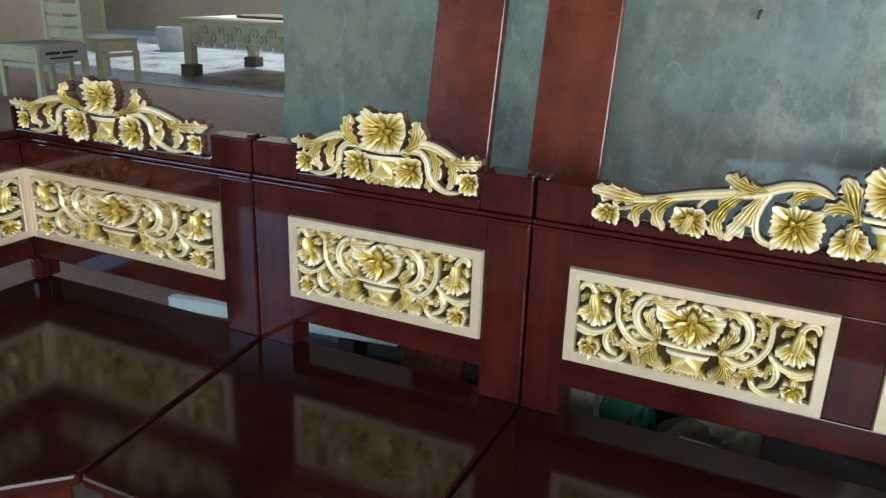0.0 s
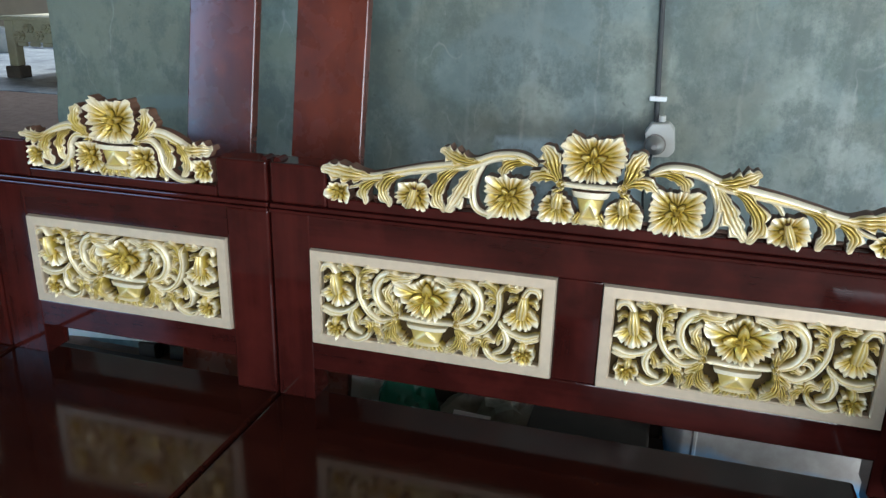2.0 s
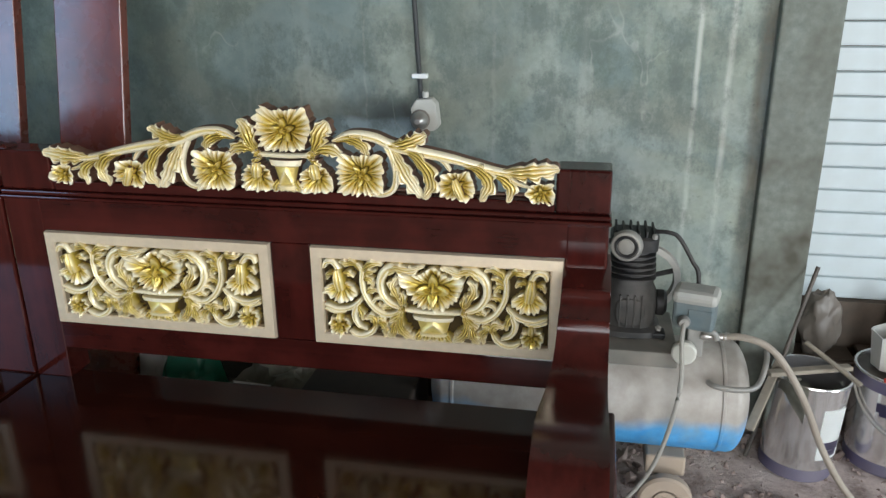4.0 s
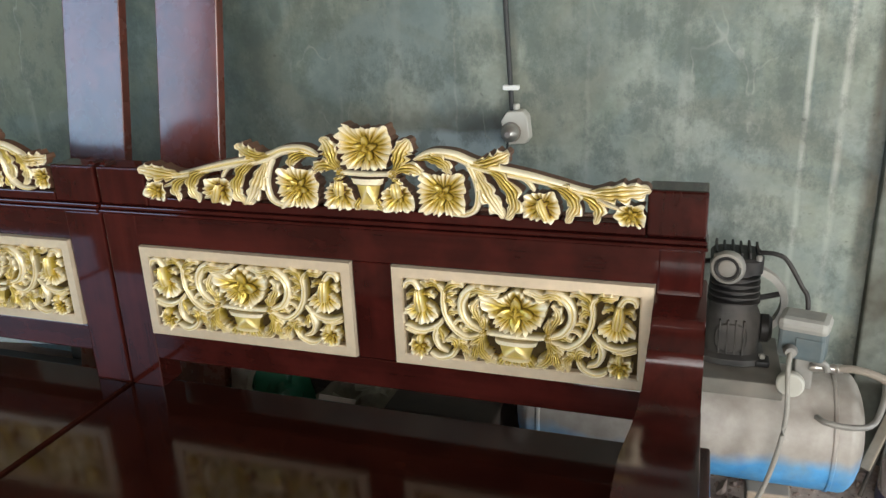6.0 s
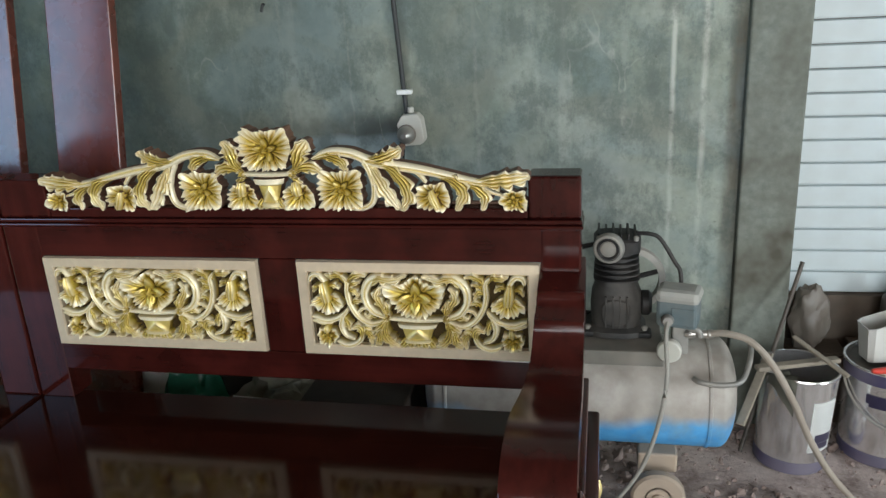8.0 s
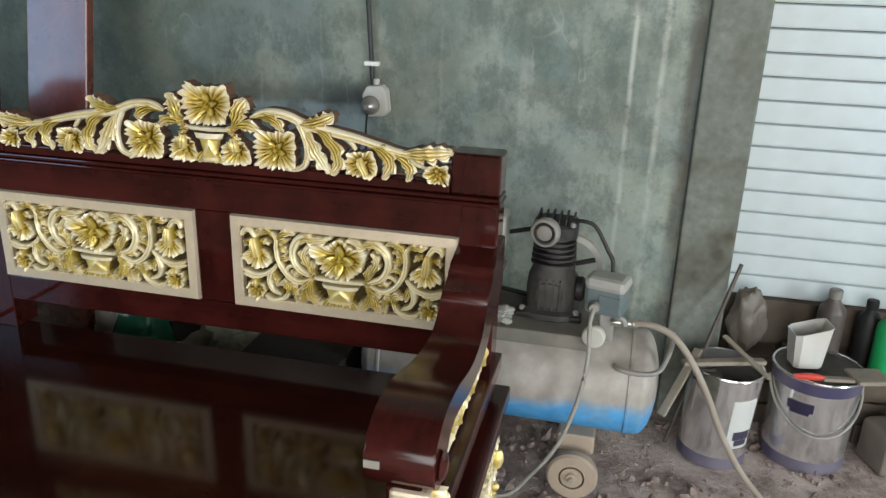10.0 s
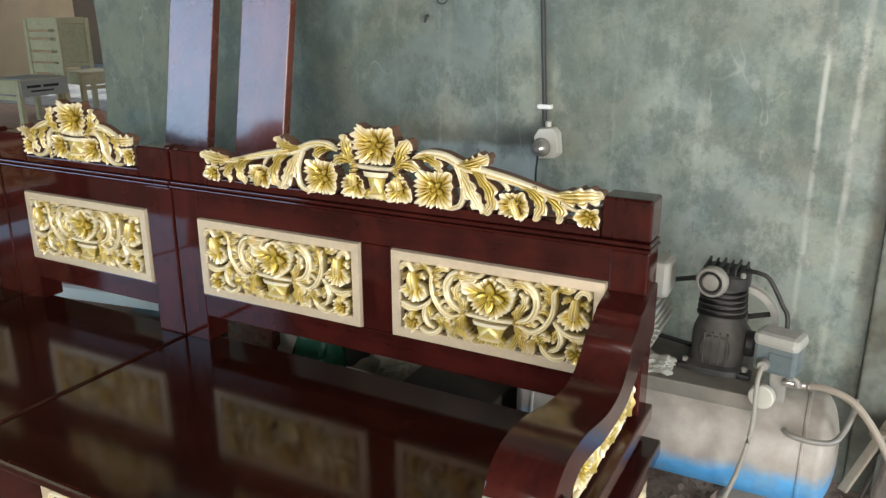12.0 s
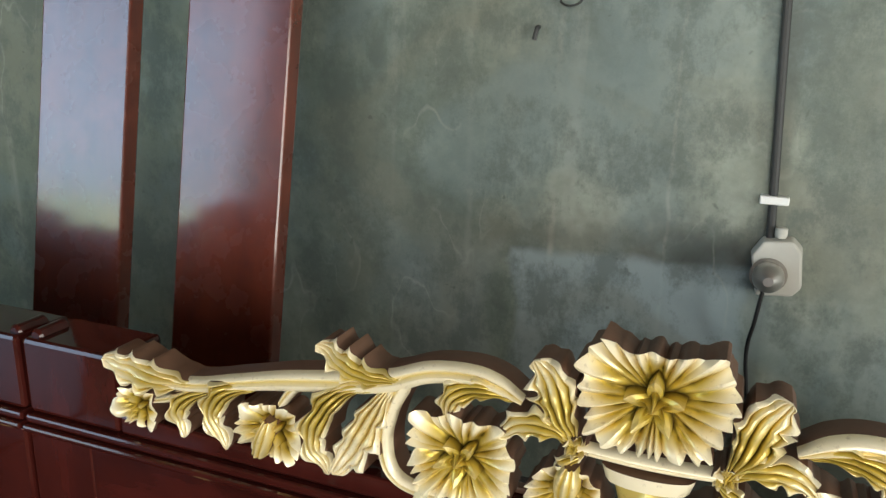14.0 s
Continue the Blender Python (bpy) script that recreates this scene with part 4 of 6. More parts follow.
            out += [
                ("leaf", frond(h((0.060, 0.086), (0.082, 0.108), (0.090, 0.134), (0.080, 0.154)), 0.0190, 0.020, D, flutes=5, lean=0.3 * s, lag=0.42)),
                ("leaf", frond(h((0.058, 0.084), (0.078, 0.096), (0.098, 0.112), (0.108, 0.130)), 0.0120, 0.018, D, flutes=3, lag=0.4)),
                ("knot", flower(s * 0.062, 0.082, [0.0095] * 8, 3, 8, 0.023, D, heart=0.7)),
                ("flower", flower(s * 0.068 * k, 0.040, [r * (1 + 0.5 * (k - 1)) for r in (0.036, 0.034, 0.040, 0.034, 0.034, 0.034, 0.040, 0.034, 0.034, 0.037, 0.042, 0.036, 0.035, 0.036, 0.044, 0.038)], 5, 20, 0.020, D, heart=0.40, turn=0.9)),
                ("stem", ribbon(h((0.080, 0.098), (0.104, 0.105), (0.130, 0.102), (0.164, 0.088), (0.190, 0.076), (0.214, 0.076)), [0.0070, 0.0095, 0.0095, 0.0080, 0.0060], 0.019, D)),
                ("leaf", frond(h((0.168, 0.084), (0.190, 0.076), (0.214, 0.077), (0.246, 0.080)), 0.0200, 0.020, D, flutes=5, lag=0.50, base=0.30, close=0.45, gold=-0.15)),
                ("scroll", ribbon(h((0.064, 0.084), (0.094, 0.086), (0.113, 0.068), (0.118, 0.042), (0.134, 0.019), (0.161, 0.006), (0.196, 0.008)), [0.0058, 0.0075, 0.0080, 0.0080, 0.0078, 0.0060, 0.0040], 0.018, D)),
                ("leaf", frond(h((0.104, 0.100), (0.130, 0.084), (0.140, 0.054), (0.124, 0.014)), 0.0150, 0.018, D, flutes=5, lean=0.3 * s, lag=0.45)),
                ("leaf", frond(h((0.140, 0.094), (0.168, 0.076), (0.180, 0.048), (0.166, 0.014)), 0.0165, 0.019, D, flutes=5, lean=0.4 * s, lag=0.45)),
                ("leaf", frond(h((0.120, 0.040), (0.116, 0.020), (0.122, 0.000)), 0.0100, 0.013, D, flutes=3)),
                ("flower", flower(s * 0.214 * k, 0.032, [0.024, 0.023, 0.029, 0.023, 0.024, 0.023, 0.028, 0.023, 0.024, 0.023, 0.030, 0.026, 0.026, 0.026, 0.030, 0.023], 5, 12, 0.017, D, heart=0.42, turn=0.4, ruffle=0.20)),
            ]
    return out


def meshes_of(pieces, mats):
    return [(name, to_mesh(name, bm, mats)) for name, bm in pieces]


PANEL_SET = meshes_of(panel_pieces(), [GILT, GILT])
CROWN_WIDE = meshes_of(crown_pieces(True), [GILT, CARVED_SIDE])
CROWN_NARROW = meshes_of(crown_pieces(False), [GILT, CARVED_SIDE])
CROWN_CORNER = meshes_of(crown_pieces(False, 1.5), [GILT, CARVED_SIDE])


def place_pieces(pieces, parent, at, rz=0.0, sx=1.0, sz=1.0):
    base = root_of(parent).location
    for name, me in pieces:
        ob = new(name, me)
        ob.parent = parent
        ob.location, ob.rotation_euler, ob.scale = Vector(at) - base, (0, 0, radians(rz)), (sx, 1, sz)


def turned(bm, at, rz):
    bmesh.ops.transform(bm, matrix=pose(*at, 0, 0, rz), verts=bm.verts)
    return bm


def carved_panel(parent, at, wide=0.518, high=0.215, rz=0.0, edge=0.025):
    """A champagne frame round a carved filling on a dark backing; its front faces -y before the turn."""
    w, h = wide / 2, high / 2
    panel = part("carved_panel", turned(boxed((-w + 0.01, w - 0.01, 0.010, 0.016, -h + 0.01, h - 0.01), bevel=0), at, rz), RAWBACK, parent, "carved gold panel in a champagne frame")
    bm = bmesh.new()
    prof = [(0.0, 0.004), (0.002, -0.007), (edge - 0.003, -0.0075), (edge, -0.004), (edge, 0.012)]
    rings = []
    for inset, y in prof:
        rings.append([bm.verts.new((sx * (w - inset), y, sz * (h - inset))) for sx, sz in ((-1, -1), (1, -1), (1, 1), (-1, 1))])
    for a, b in zip(rings, rings[1:]):
        for j in range(4):
            bm.faces.new((a[j], a[(j + 1) % 4], b[(j + 1) % 4], b[j]))
    part("frame", turned(bm, at, rz), FRAME, panel, "champagne-painted frame")
    place_pieces(PANEL_SET, panel, at, rz, (wide - 2 * edge) / 0.468, (high - 2 * edge) / 0.165)
    return panel


# ---- corner sofa ----
SEAT_Z = 0.435
SECTIONS = "sections of the corner sofa"
B0, B1 = SOFA_Y, SOFA_Y + 0.062     # front and rear of the back


def end_block(parent, x0, x1, ear):
    """The block beside a crest; ear: -1 or 1, the side on which it carries a small curl."""
    bm = boxed((x0, x1, B0 + 0.002, B1 + 0.012, 0.8835, 0.969), bevel=0.005)
    block = part("crest_block", bm, LACQUER_Z, parent)
    if ear:
        xe = x0 + 0.012 if ear < 0 else x1 - 0.012
        part("curl", lathe([(0.006, -0.020), (0.009, -0.017), (0.009, 0.017), (0.006, 0.020)], pose(xe, (B0 + B1) / 2, 0.968, 90), 16), LACQUER_Z, block, smooth=True)
    return block


def back(parent, x0, x1, panels, stile, crown, cx, left_ear=1, right_ear=-1, left=0.13, right=0.10):
    """Posts, rails, panels and crest of one straight back, x0 to x1."""
    p0, p1 = panels[0][0], panels[-1][1]
    part("back_post", boxed((x0, p0 - 0.001, B0, B1 + 0.012, SEAT_Z - 0.001, 0.8645), bevel=0.0025), LACQUER_Z, parent)
    part("back_post", boxed((p1 + 0.001, x1, B0, B1 + 0.012, SEAT_Z - 0.001, 0.8645), bevel=0.005), LACQUER_Z, parent)
    part("top_rail", boxed((p0 - 0.006, p1 + 0.006, B0 + 0.0012, B1, 0.7945, 0.8645), bevel=0.002), LACQUER_X, parent)
    # moulding: two fine steps
    part("rail_moulding", boxed((x0 + 0.001, x1 + 0.004, B0 - 0.011, B1 + 0.012, 0.865, 0.873), (x0 + 0.001, x1 + 0.002, B0 - 0.005, B1 + 0.012, 0.8735, 0.883), bevel=0.003), LACQUER_X, parent)
    part("crest_rail", boxed((x0 + left + 0.001, x1 - right - 0.001, B0 + 0.003, B1, 0.8835, 0.905), bevel=0.003), LACQUER_X, parent)
    part("bottom_rail", boxed((p0 - 0.006, p1 + 0.006, B0 + 0.0012, B1, 0.510, 0.5765), bevel=0.003), LACQUER_X, parent)
    if stile:
        part("stile", boxed((stile[0], stile[1], B0 + 0.001, B1, 0.577, 0.794), bevel=0.003), LACQUER_Z, parent)
    end_block(parent, x0 + 0.001, x0 + left, left_ear)
    end_block(parent, x1 - right, x1, right_ear)
    for a, b in panels:
        carved_panel(parent, ((a + b) / 2, B0, 0.6855), b - a)
    crest = part("crest", boxed((cx - crown[1] * 0.94, cx + crown[1] * 0.94, B0 + 0.030, B0 + 0.040, 0.9052, 0.912), bevel=0.002), CARVED_SIDE, parent, "openwork crest of gold flowers and leaves")
    place_pieces(crown[0], crest, (cx, B0 + 0.012, 0.905), 0, crown[2], 1.0)


def seat(parent, x0, x1, y0, y1):
    part("seat_board", boxed((x0, x1, y0, y1, SEAT_Z - 0.028, SEAT_Z), bevel=0.008), SEAT, parent, "dark mirror-glossy seat board")


def legs(parent, *places):
    for x, y in places:
        part("leg", boxed((x - 0.035, x + 0.035, y - 0.035, y + 0.035, G, SEAT_Z - 0.03), bevel=0.006), LACQUER_Z, parent)


def arm_curve(points):
    return [(q.y, q.z) for q in spline([(0, y, z) for y, z in points], 4 * len(points))]


def slab(outline, z0, z1, bevel):
    bm = bmesh.new()
    a = [bm.verts.new((x, y, z1)) for x, y in outline]
    b = [bm.verts.new((x, y, z0)) for x, y in outline]
    bm.faces.new(a)
    bm.faces.new(b[::-1])
    for k in range(len(a)):
        j = (k + 1) % len(a)
        bm.faces.new((a[k], b[k], b[j], a[j]))
    bmesh.ops.bevel(bm, geom=bm.edges[:], offset=bevel, segments=2, profile=0.5, affect="EDGES")
    return bm


def double_section():
    t = thing("sofa_section", (0.145, 1.3, G), "dark mahogany two-seat sofa section with carved gold back panels", "sofa", SECTIONS)
    back(t, -0.497, 0.790, [(-0.409, 0.109), (0.197, 0.709)], (0.1095, 0.1965), (CROWN_WIDE, 0.53, 1.0), 0.158, -1, 0, 0.127, 0.102)
    seat(t, -0.497, 0.698, 0.905, 1.605)
    part("apron", boxed((-0.49, 0.70, 0.945, 0.975, 0.10, SEAT_Z - 0.029), bevel=0.004), LACQUER_X, t)
    carved_panel(t, (0.145, 0.945, 0.300), 0.87, 0.20)
    legs(t, (-0.44, 1.02), (0.66, 1.02), (-0.44, 1.56), (0.74, 1.56))
    # arm: a board that drops in steps from the back, dips and rolls over in front
    top = [(1.62, 0.788), (1.555, 0.783), (1.505, 0.762), (1.490, 0.757), (1.482, 0.742), (1.448, 0.726), (1.436, 0.720), (1.428, 0.702), (1.405, 0.674),
           (1.375, 0.655), (1.33, 0.647), (1.28, 0.649), (1.23, 0.659), (1.18, 0.669), (1.13, 0.673), (1.085, 0.669), (1.05, 0.653), (1.028, 0.632), (1.021, 0.608)]
    low = [(1.026, 0.584), (1.046, 0.562), (1.074, 0.556), (1.098, 0.566), (1.106, 0.584), (1.12, 0.603), (1.16, 0.618), (1.22, 0.612), (1.28, 0.600), (1.34, 0.598),
           (1.39, 0.598), (1.43, 0.604), (1.47, 0.620), (1.52, 0.645), (1.62, 0.680)]
    bm = extruded([(q.y, q.z) for q in spline([(0, y, z) for y, z in top[:2]], 2)[:-1]] + arm_curve(top[2:]) + arm_curve(low), 0.708, 0.798, 0.004)
    for v in bm.verts:          # the board grows wider towards its rolled end
        if v.co.x < 0.75:
            v.co.x -= 0.021 * ease((1.50 - v.co.y) / 0.30)
    arm = part("armrest", bm, LACQUER_Y, t, "S-curved armrest that rolls over in front", smooth=True)
    part("scroll_boss", lathe([(0.022, 0), (0.026, 0.004), (0.020, 0.009), (0.008, 0.012)], pose(0.798, 1.064, 0.596, 0, 90), 24), LACQUER_Y, arm, smooth=True)
    # thin grey plate at the roll's lower inner edge
    part("roll_patch", boxed((0.6885, 0.714, 1.0188, 1.0218, 0.602, 0.616), bevel=0.0008), GREYMETAL, arm, "small thin grey patch on the front of the roll")
    part("arm_post", boxed((0.715, 0.775, 1.045, 1.165, G + 0.1, 0.5565), bevel=0.005), LACQUER_Z, t)
    cap = part("gold_capital", boxed((0.722, 0.790, 1.038, 1.110, 0.522, 0.5550), bevel=0.008), FRAME, t, "champagne-painted capital")
    place_pieces([("leaf", leaf_mesh_small())], cap, (0.797, 1.07, 0.53), 90)
    part("arm_post", boxed((0.740, 0.782, 1.130, 1.176, 0.440, 0.617), bevel=0.004), LACQUER_Z, t)
    part("side_rail", boxed((0.736, 0.786, 1.13, 1.60, 0.600, 0.640), bevel=0.003), LACQUER_Y, t)
    part("side_rail", boxed((0.728, 0.805, 1.06, 1.63, 0.470, 0.510), bevel=0.004), LACQUER_Y, t)
    side = part("side_panel", boxed((0.752, 0.766, 1.176, 1.56, 0.510, 0.600), bevel=0), RAWBACK, t, "carved gold strip under the armrest")
    place_pieces(SIDE_SET, side, (0.770, 1.35, 0.520), 90)
    part("side_plinth", boxed((0.72, 0.828, 1.00, 1.64, 0.385, 0.425), bevel=0.006), LACQUER_Y, t)
    part("side_board", boxed((0.76, 0.80, 1.00, 1.63, 0.08, 0.385), bevel=0.004), LACQUER_Y, t)
    carved_panel(t, (0.806, 1.32, 0.26), 0.56, 0.20, 90)
    return t


def leaf_mesh_small():
    return to_mesh("leaf", frond([(-0.03, -0.05), (-0.012, -0.02), (0.0, 0.025)], 0.024, 0.014, 0.01), [GILT, GILT])


def side_pieces():
    out = []
    for k in range(3):
        x = -0.115 + 0.115 * k
        out += [("flower", flower(x, 0.048, [0.036] * 8, 5, 20, 0.016, 0.01)),
                ("leaf", frond([(x + 0.02, 0.02), (x + 0.06, 0.03), (x + 0.075, 0.085)], 0.022, 0.014, 0.01)),
                ("leaf", frond([(x - 0.02, 0.07), (x - 0.055, 0.07), (x - 0.065, 0.012)], 0.020, 0.013, 0.01))]
    out.append(("stem", ribbon([(-0.17, 0.01), (-0.08, 0.008), (0.02, 0.012), (0.10, 0.006), (0.17, 0.02)], [0.006, 0.005], 0.012, 0.01)))
    return out


SIDE_SET = meshes_of(side_pieces(), [GILT, GILT])


def joint(parent, x):
    """A strip behind the joint of two sections."""
    part("joint_strip", boxed((x - 0.012, x + 0.012, B1 + 0.0125, B1 + 0.020, 0.30, 0.960), bevel=0.001), RAWBACK, parent)


def single_section():
    t = thing("sofa_section", (-0.87, 1.3, G), "dark mahogany single-seat sofa section with one carved gold panel", "sofa", SECTIONS)
    joint(t, -0.500)
    joint(t, -1.239)
    back(t, -1.236, -0.503, [(-1.130, -0.606)], None, (CROWN_NARROW, 0.24, 1.0), -0.866, 1, 1, 0.130, 0.120)
    part("seat_board", slab([(-1.236, 1.605), (-1.152, 0.905), (-0.503, 0.905), (-0.503, 1.605)], SEAT_Z - 0.028, SEAT_Z, 0.008), SEAT, t, "dark mirror-glossy seat board")
    part("apron", boxed((-1.15, -0.51, 0.945, 0.975, 0.10, SEAT_Z - 0.029), bevel=0.004), LACQUER_X, t)
    carved_panel(t, (-0.83, 0.945, 0.300), 0.52, 0.20)
    legs(t, (-1.10, 1.02), (-0.56, 1.02), (-1.18, 1.56), (-0.56, 1.56))
    return t


def corner_section():
    t = thing("sofa_section", (-1.65, 1.2, G), "dark mahogany corner sofa section with carved gold backs", "sofa", SECTIONS)
    back(t, -2.118, -1.242, [(-2.085, -1.350)], None, (CROWN_CORNER, 0.36, 1.0), -1.74, 0, 1, 0.010, 0.128)
    xw = -2.085
    part("seat_board", slab([(-1.242, 1.605), (xw - 0.03, 1.605), (xw - 0.03, 0.60), (-1.462, 0.60), (-1.159, 0.905)], SEAT_Z - 0.028, SEAT_Z, 0.008), SEAT, t, "dark mirror-glossy seat board")
    part("apron", turned(boxed((-0.19, 0.19, 0, 0.03, 0.10, SEAT_Z - 0.029), bevel=0.004), (-1.345, 0.79, 0), 45), LACQUER_X, t)
    # the back that turns the corner
    for name, box in (("back_rail", (xw - 0.06, xw, 0.62, 1.555, 0.796, 0.8645)), ("back_rail", (xw - 0.06, xw, 0.62, 1.555, 0.510, 0.576)),
                      ("rail_moulding", (xw - 0.06, xw + 0.010, 0.62, 1.555, 0.865, 0.883)), ("crest_rail", (xw - 0.06, xw - 0.003, 0.62, 1.555, 0.8835, 0.905)),
                      ("back_post", (xw - 0.07, xw + 0.001, 0.62, 0.75, SEAT_Z, 0.8645))):
        part(name, boxed(box, bevel=0.004), LACQUER_Y, t)
    carved_panel(t, (xw, 1.175, 0.6855), 0.76, 0.215, 90)
    part("corner_post", boxed((xw - 0.028, xw + 0.014, 1.546, 1.590, SEAT_Z, 0.510), bevel=0.012), LACQUER_Z, t)
    crest = part("crest", boxed((xw - 0.045, xw - 0.035, 0.80, 1.46, 0.9052, 0.912), bevel=0.002), CARVED_SIDE, t)
    place_pieces(CROWN_CORNER, crest, (xw - 0.015, 1.13, 0.905), 90, 0.95, 1.0)
    legs(t, (-2.06, 1.56), (-2.06, 0.68), (-1.5, 0.66), (-1.30, 0.86))
    return t


double_section()
single_section()
corner_section()


# ---- planks against the wall ----
def plank(x0, x1, lean_x=0.0):
    """A tall lacquered board that leans on the wall."""
    t = 0.032
    y0, y1 = 1.860, WALL_Y - 0.004
    high = 2.97
    bm = boxed((x0, x1, -t, 0, 0, high), bevel=0.004)
    slope = math.atan2(y1 - y0, high)
    bmesh.ops.transform(bm, matrix=Matrix.Translation((0, y0, G)) @ Matrix.Rotation(-slope, 4, "X") @ Matrix.Shear("XY", 4, (lean_x, 0)), verts=bm.verts)
    return lone("plank", bm, PLANK, "tall glossy red-brown plank leaning on the cement wall", "plank", "planks against the wall")


plank(-0.668, -0.472)
plank(-0.984, -0.786)
shutter()


# ---- far end of the workshop ----
def raw_chair(at, turn, label, wrap=False, solid=False):
    """An unfinished chair: boxed seat, four legs, slatted back. It faces -y before the turn."""
    t = thing("chair", (0, 0, 0), label, "chair", "unfinished chairs")
    w, d, h = 0.30, 0.36, 0.57
    part("seat", boxed((-w, w, -d, d, h - 0.03, h), bevel=0.008), RAWWOOD, t)
    part("seat_apron", boxed((-w + 0.015, w - 0.015, -d + 0.015, d - 0.015, h - 0.17, h - 0.031), bevel=0.005), RAWWOOD, t)
    for x in (-1, 1):
        for y in (-1, 1):
            part("leg", boxed((x * (w - 0.035) - 0.032, x * (w - 0.035) + 0.032, y * (d - 0.035) - 0.032, y * (d - 0.035) + 0.032, 0, h - 0.165), bevel=0.006), RAWWOOD, t)
        part("back_post", boxed((x * (w - 0.03) - 0.03, x * (w - 0.03) + 0.03, d - 0.055, d - 0.005, h, 1.26), bevel=0.006), RAWWOOD, t)
    if solid:
        part("back_panel", boxed((-w + 0.06, w - 0.06, d - 0.038, d - 0.024, 0.655, 1.175), bevel=0.004), RAWWOOD, t)
    for z0, z1 in ((0.60, 0.65), (1.18, 1.27)) if solid else ((0.61, 0.715), (0.745, 0.85), (0.885, 1.00), (1.035, 1.10), (1.135, 1.27)):
        part("slat", boxed((-w + 0.06, w - 0.06, d - 0.045, d - 0.02, z0, z1), bevel=0.006), RAWWOOD, t)
    part("stretcher", boxed((-w + 0.06, w - 0.06, -d + 0.02, -d + 0.05, h - 0.24, h - 0.19), bevel=0.004), RAWWOOD, t)
    if wrap:
        sheet = part("wrapping", boxed((w - 0.014, w + 0.004, -d + 0.03, d - 0.02, h - 0.20, h - 0.012), (-w + 0.05, w - 0.02, -d + 0.05, d - 0.06, h + 0.001, h + 0.012), bevel=0.003), GREYWRAP, t, "grey wrapping sheet with dark print")
        for y0, y1, z0, z1 in ((-0.25, -0.05, h - 0.10, h - 0.07), (-0.02, 0.20, h - 0.10, h - 0.07), (-0.20, 0.12, h - 0.15, h - 0.13)):
            part("print", boxed((w + 0.002, w + 0.006, y0, y1, z0, z1), bevel=0), BLACK, sheet)
    t.matrix_basis = pose(at[0], at[1], G, 0, 0, turn)
    return t


raw_chair((-8.0, 6.28), 4, "unfinished pale wooden chair with grey wrapping on its seat", True)
raw_chair((-8.45, 7.50), 82, "unfinished pale wooden chair turned sideways beside another", solid=True)


TABLE_TURN = 3


def raw_table():
    """The table is laid out from its near corner: x along its carved long side, y into its depth."""
    t = thing("table", (0, 0, 0), "long unfinished pale table with a carved apron", "table")
    part("tabletop", boxed((-0.06, 3.2, -0.06, 1.62, 0.74, 0.79), bevel=0.01), RAWWOOD, t)
    part("apron", boxed((0.0, 3.1, -0.015, 0.03, 0.47, 0.74), bevel=0.006), RAWWOOD, t)
    part("apron", boxed((-0.015, 0.03, 0.032, 1.55, 0.47, 0.74), bevel=0.006), RAWWOOD, t)
    blossom = to_mesh("carving", apron_flower(), RAWWOOD)
    for k in range(21):
        ob = new("carving", blossom)
        ob.parent, ob.location = t, (0.19 + 0.138 * k, -0.017, 0.645 if k % 2 else 0.555)
    for k in range(15):
        part("scallop", boxed((0.12 + 0.19 * k, 0.27 + 0.19 * k, -0.012, 0.022, 0.415, 0.4695), bevel=0.016), RAWWOOD, t)
    for x, y in ((0.04, 0.04), (3.04, 0.04), (0.04, 1.50), (3.04, 1.50)):
        leg = part("leg", boxed((x - 0.07, x + 0.07, y - 0.07, y + 0.07, 0.16, 0.738), bevel=0.02), RAWWOOD, t)
        part("foot", boxed((x - 0.11, x + 0.11, y - 0.11, y + 0.11, 0, 0.16), bevel=0.02), DARKWOOD, leg)
    t.matrix_basis = pose(-8.07, 8.61, G, 0, 0, TABLE_TURN)
    tray = thing("wooden_tray", (0, 0, 0), "dark wooden board lying on the unfinished table", "board")
    part("board", boxed((0.5, 1.9, 0.5, 1.25, 0.0, 0.04), bevel=0.01), DARKWOOD, tray)
    tray.matrix_basis = pose(-8.07, 8.61, G + 0.791, 0, 0, TABLE_TURN)


def apron_flower():
    bm = flower(0, 0, [0.075, 0.07, 0.055, 0.07, 0.075, 0.07, 0.055, 0.07], 4, 12, 0.03, 0.006)
    for f in bm.faces:
        f.material_index = 0
    return bm


raw_table()
lone("pale_ground", boxed((-19.0, 0.5, 7.60, 40.0, G + 0.002, G + 0.01), bevel=0), PALEFLOOR, "pale wet ground in daylight behind the workshop", "ground", kind="structure")


def far_pot(x, y, r, h, mat, label):
    return lone("pot", lathe([(r * 0.8, G), (r, G + h * 0.5), (r * 0.95, G + h), (r * 0.85, G + h), (r * 0.8, G + h * 0.6)], Matrix.Translation((x, y, 0)), 24), mat, label, "pot", smooth=True)


far_pot(-10.9, 11.26, 0.27, 0.42, MOTOR, "grey round drum standing behind the chairs")

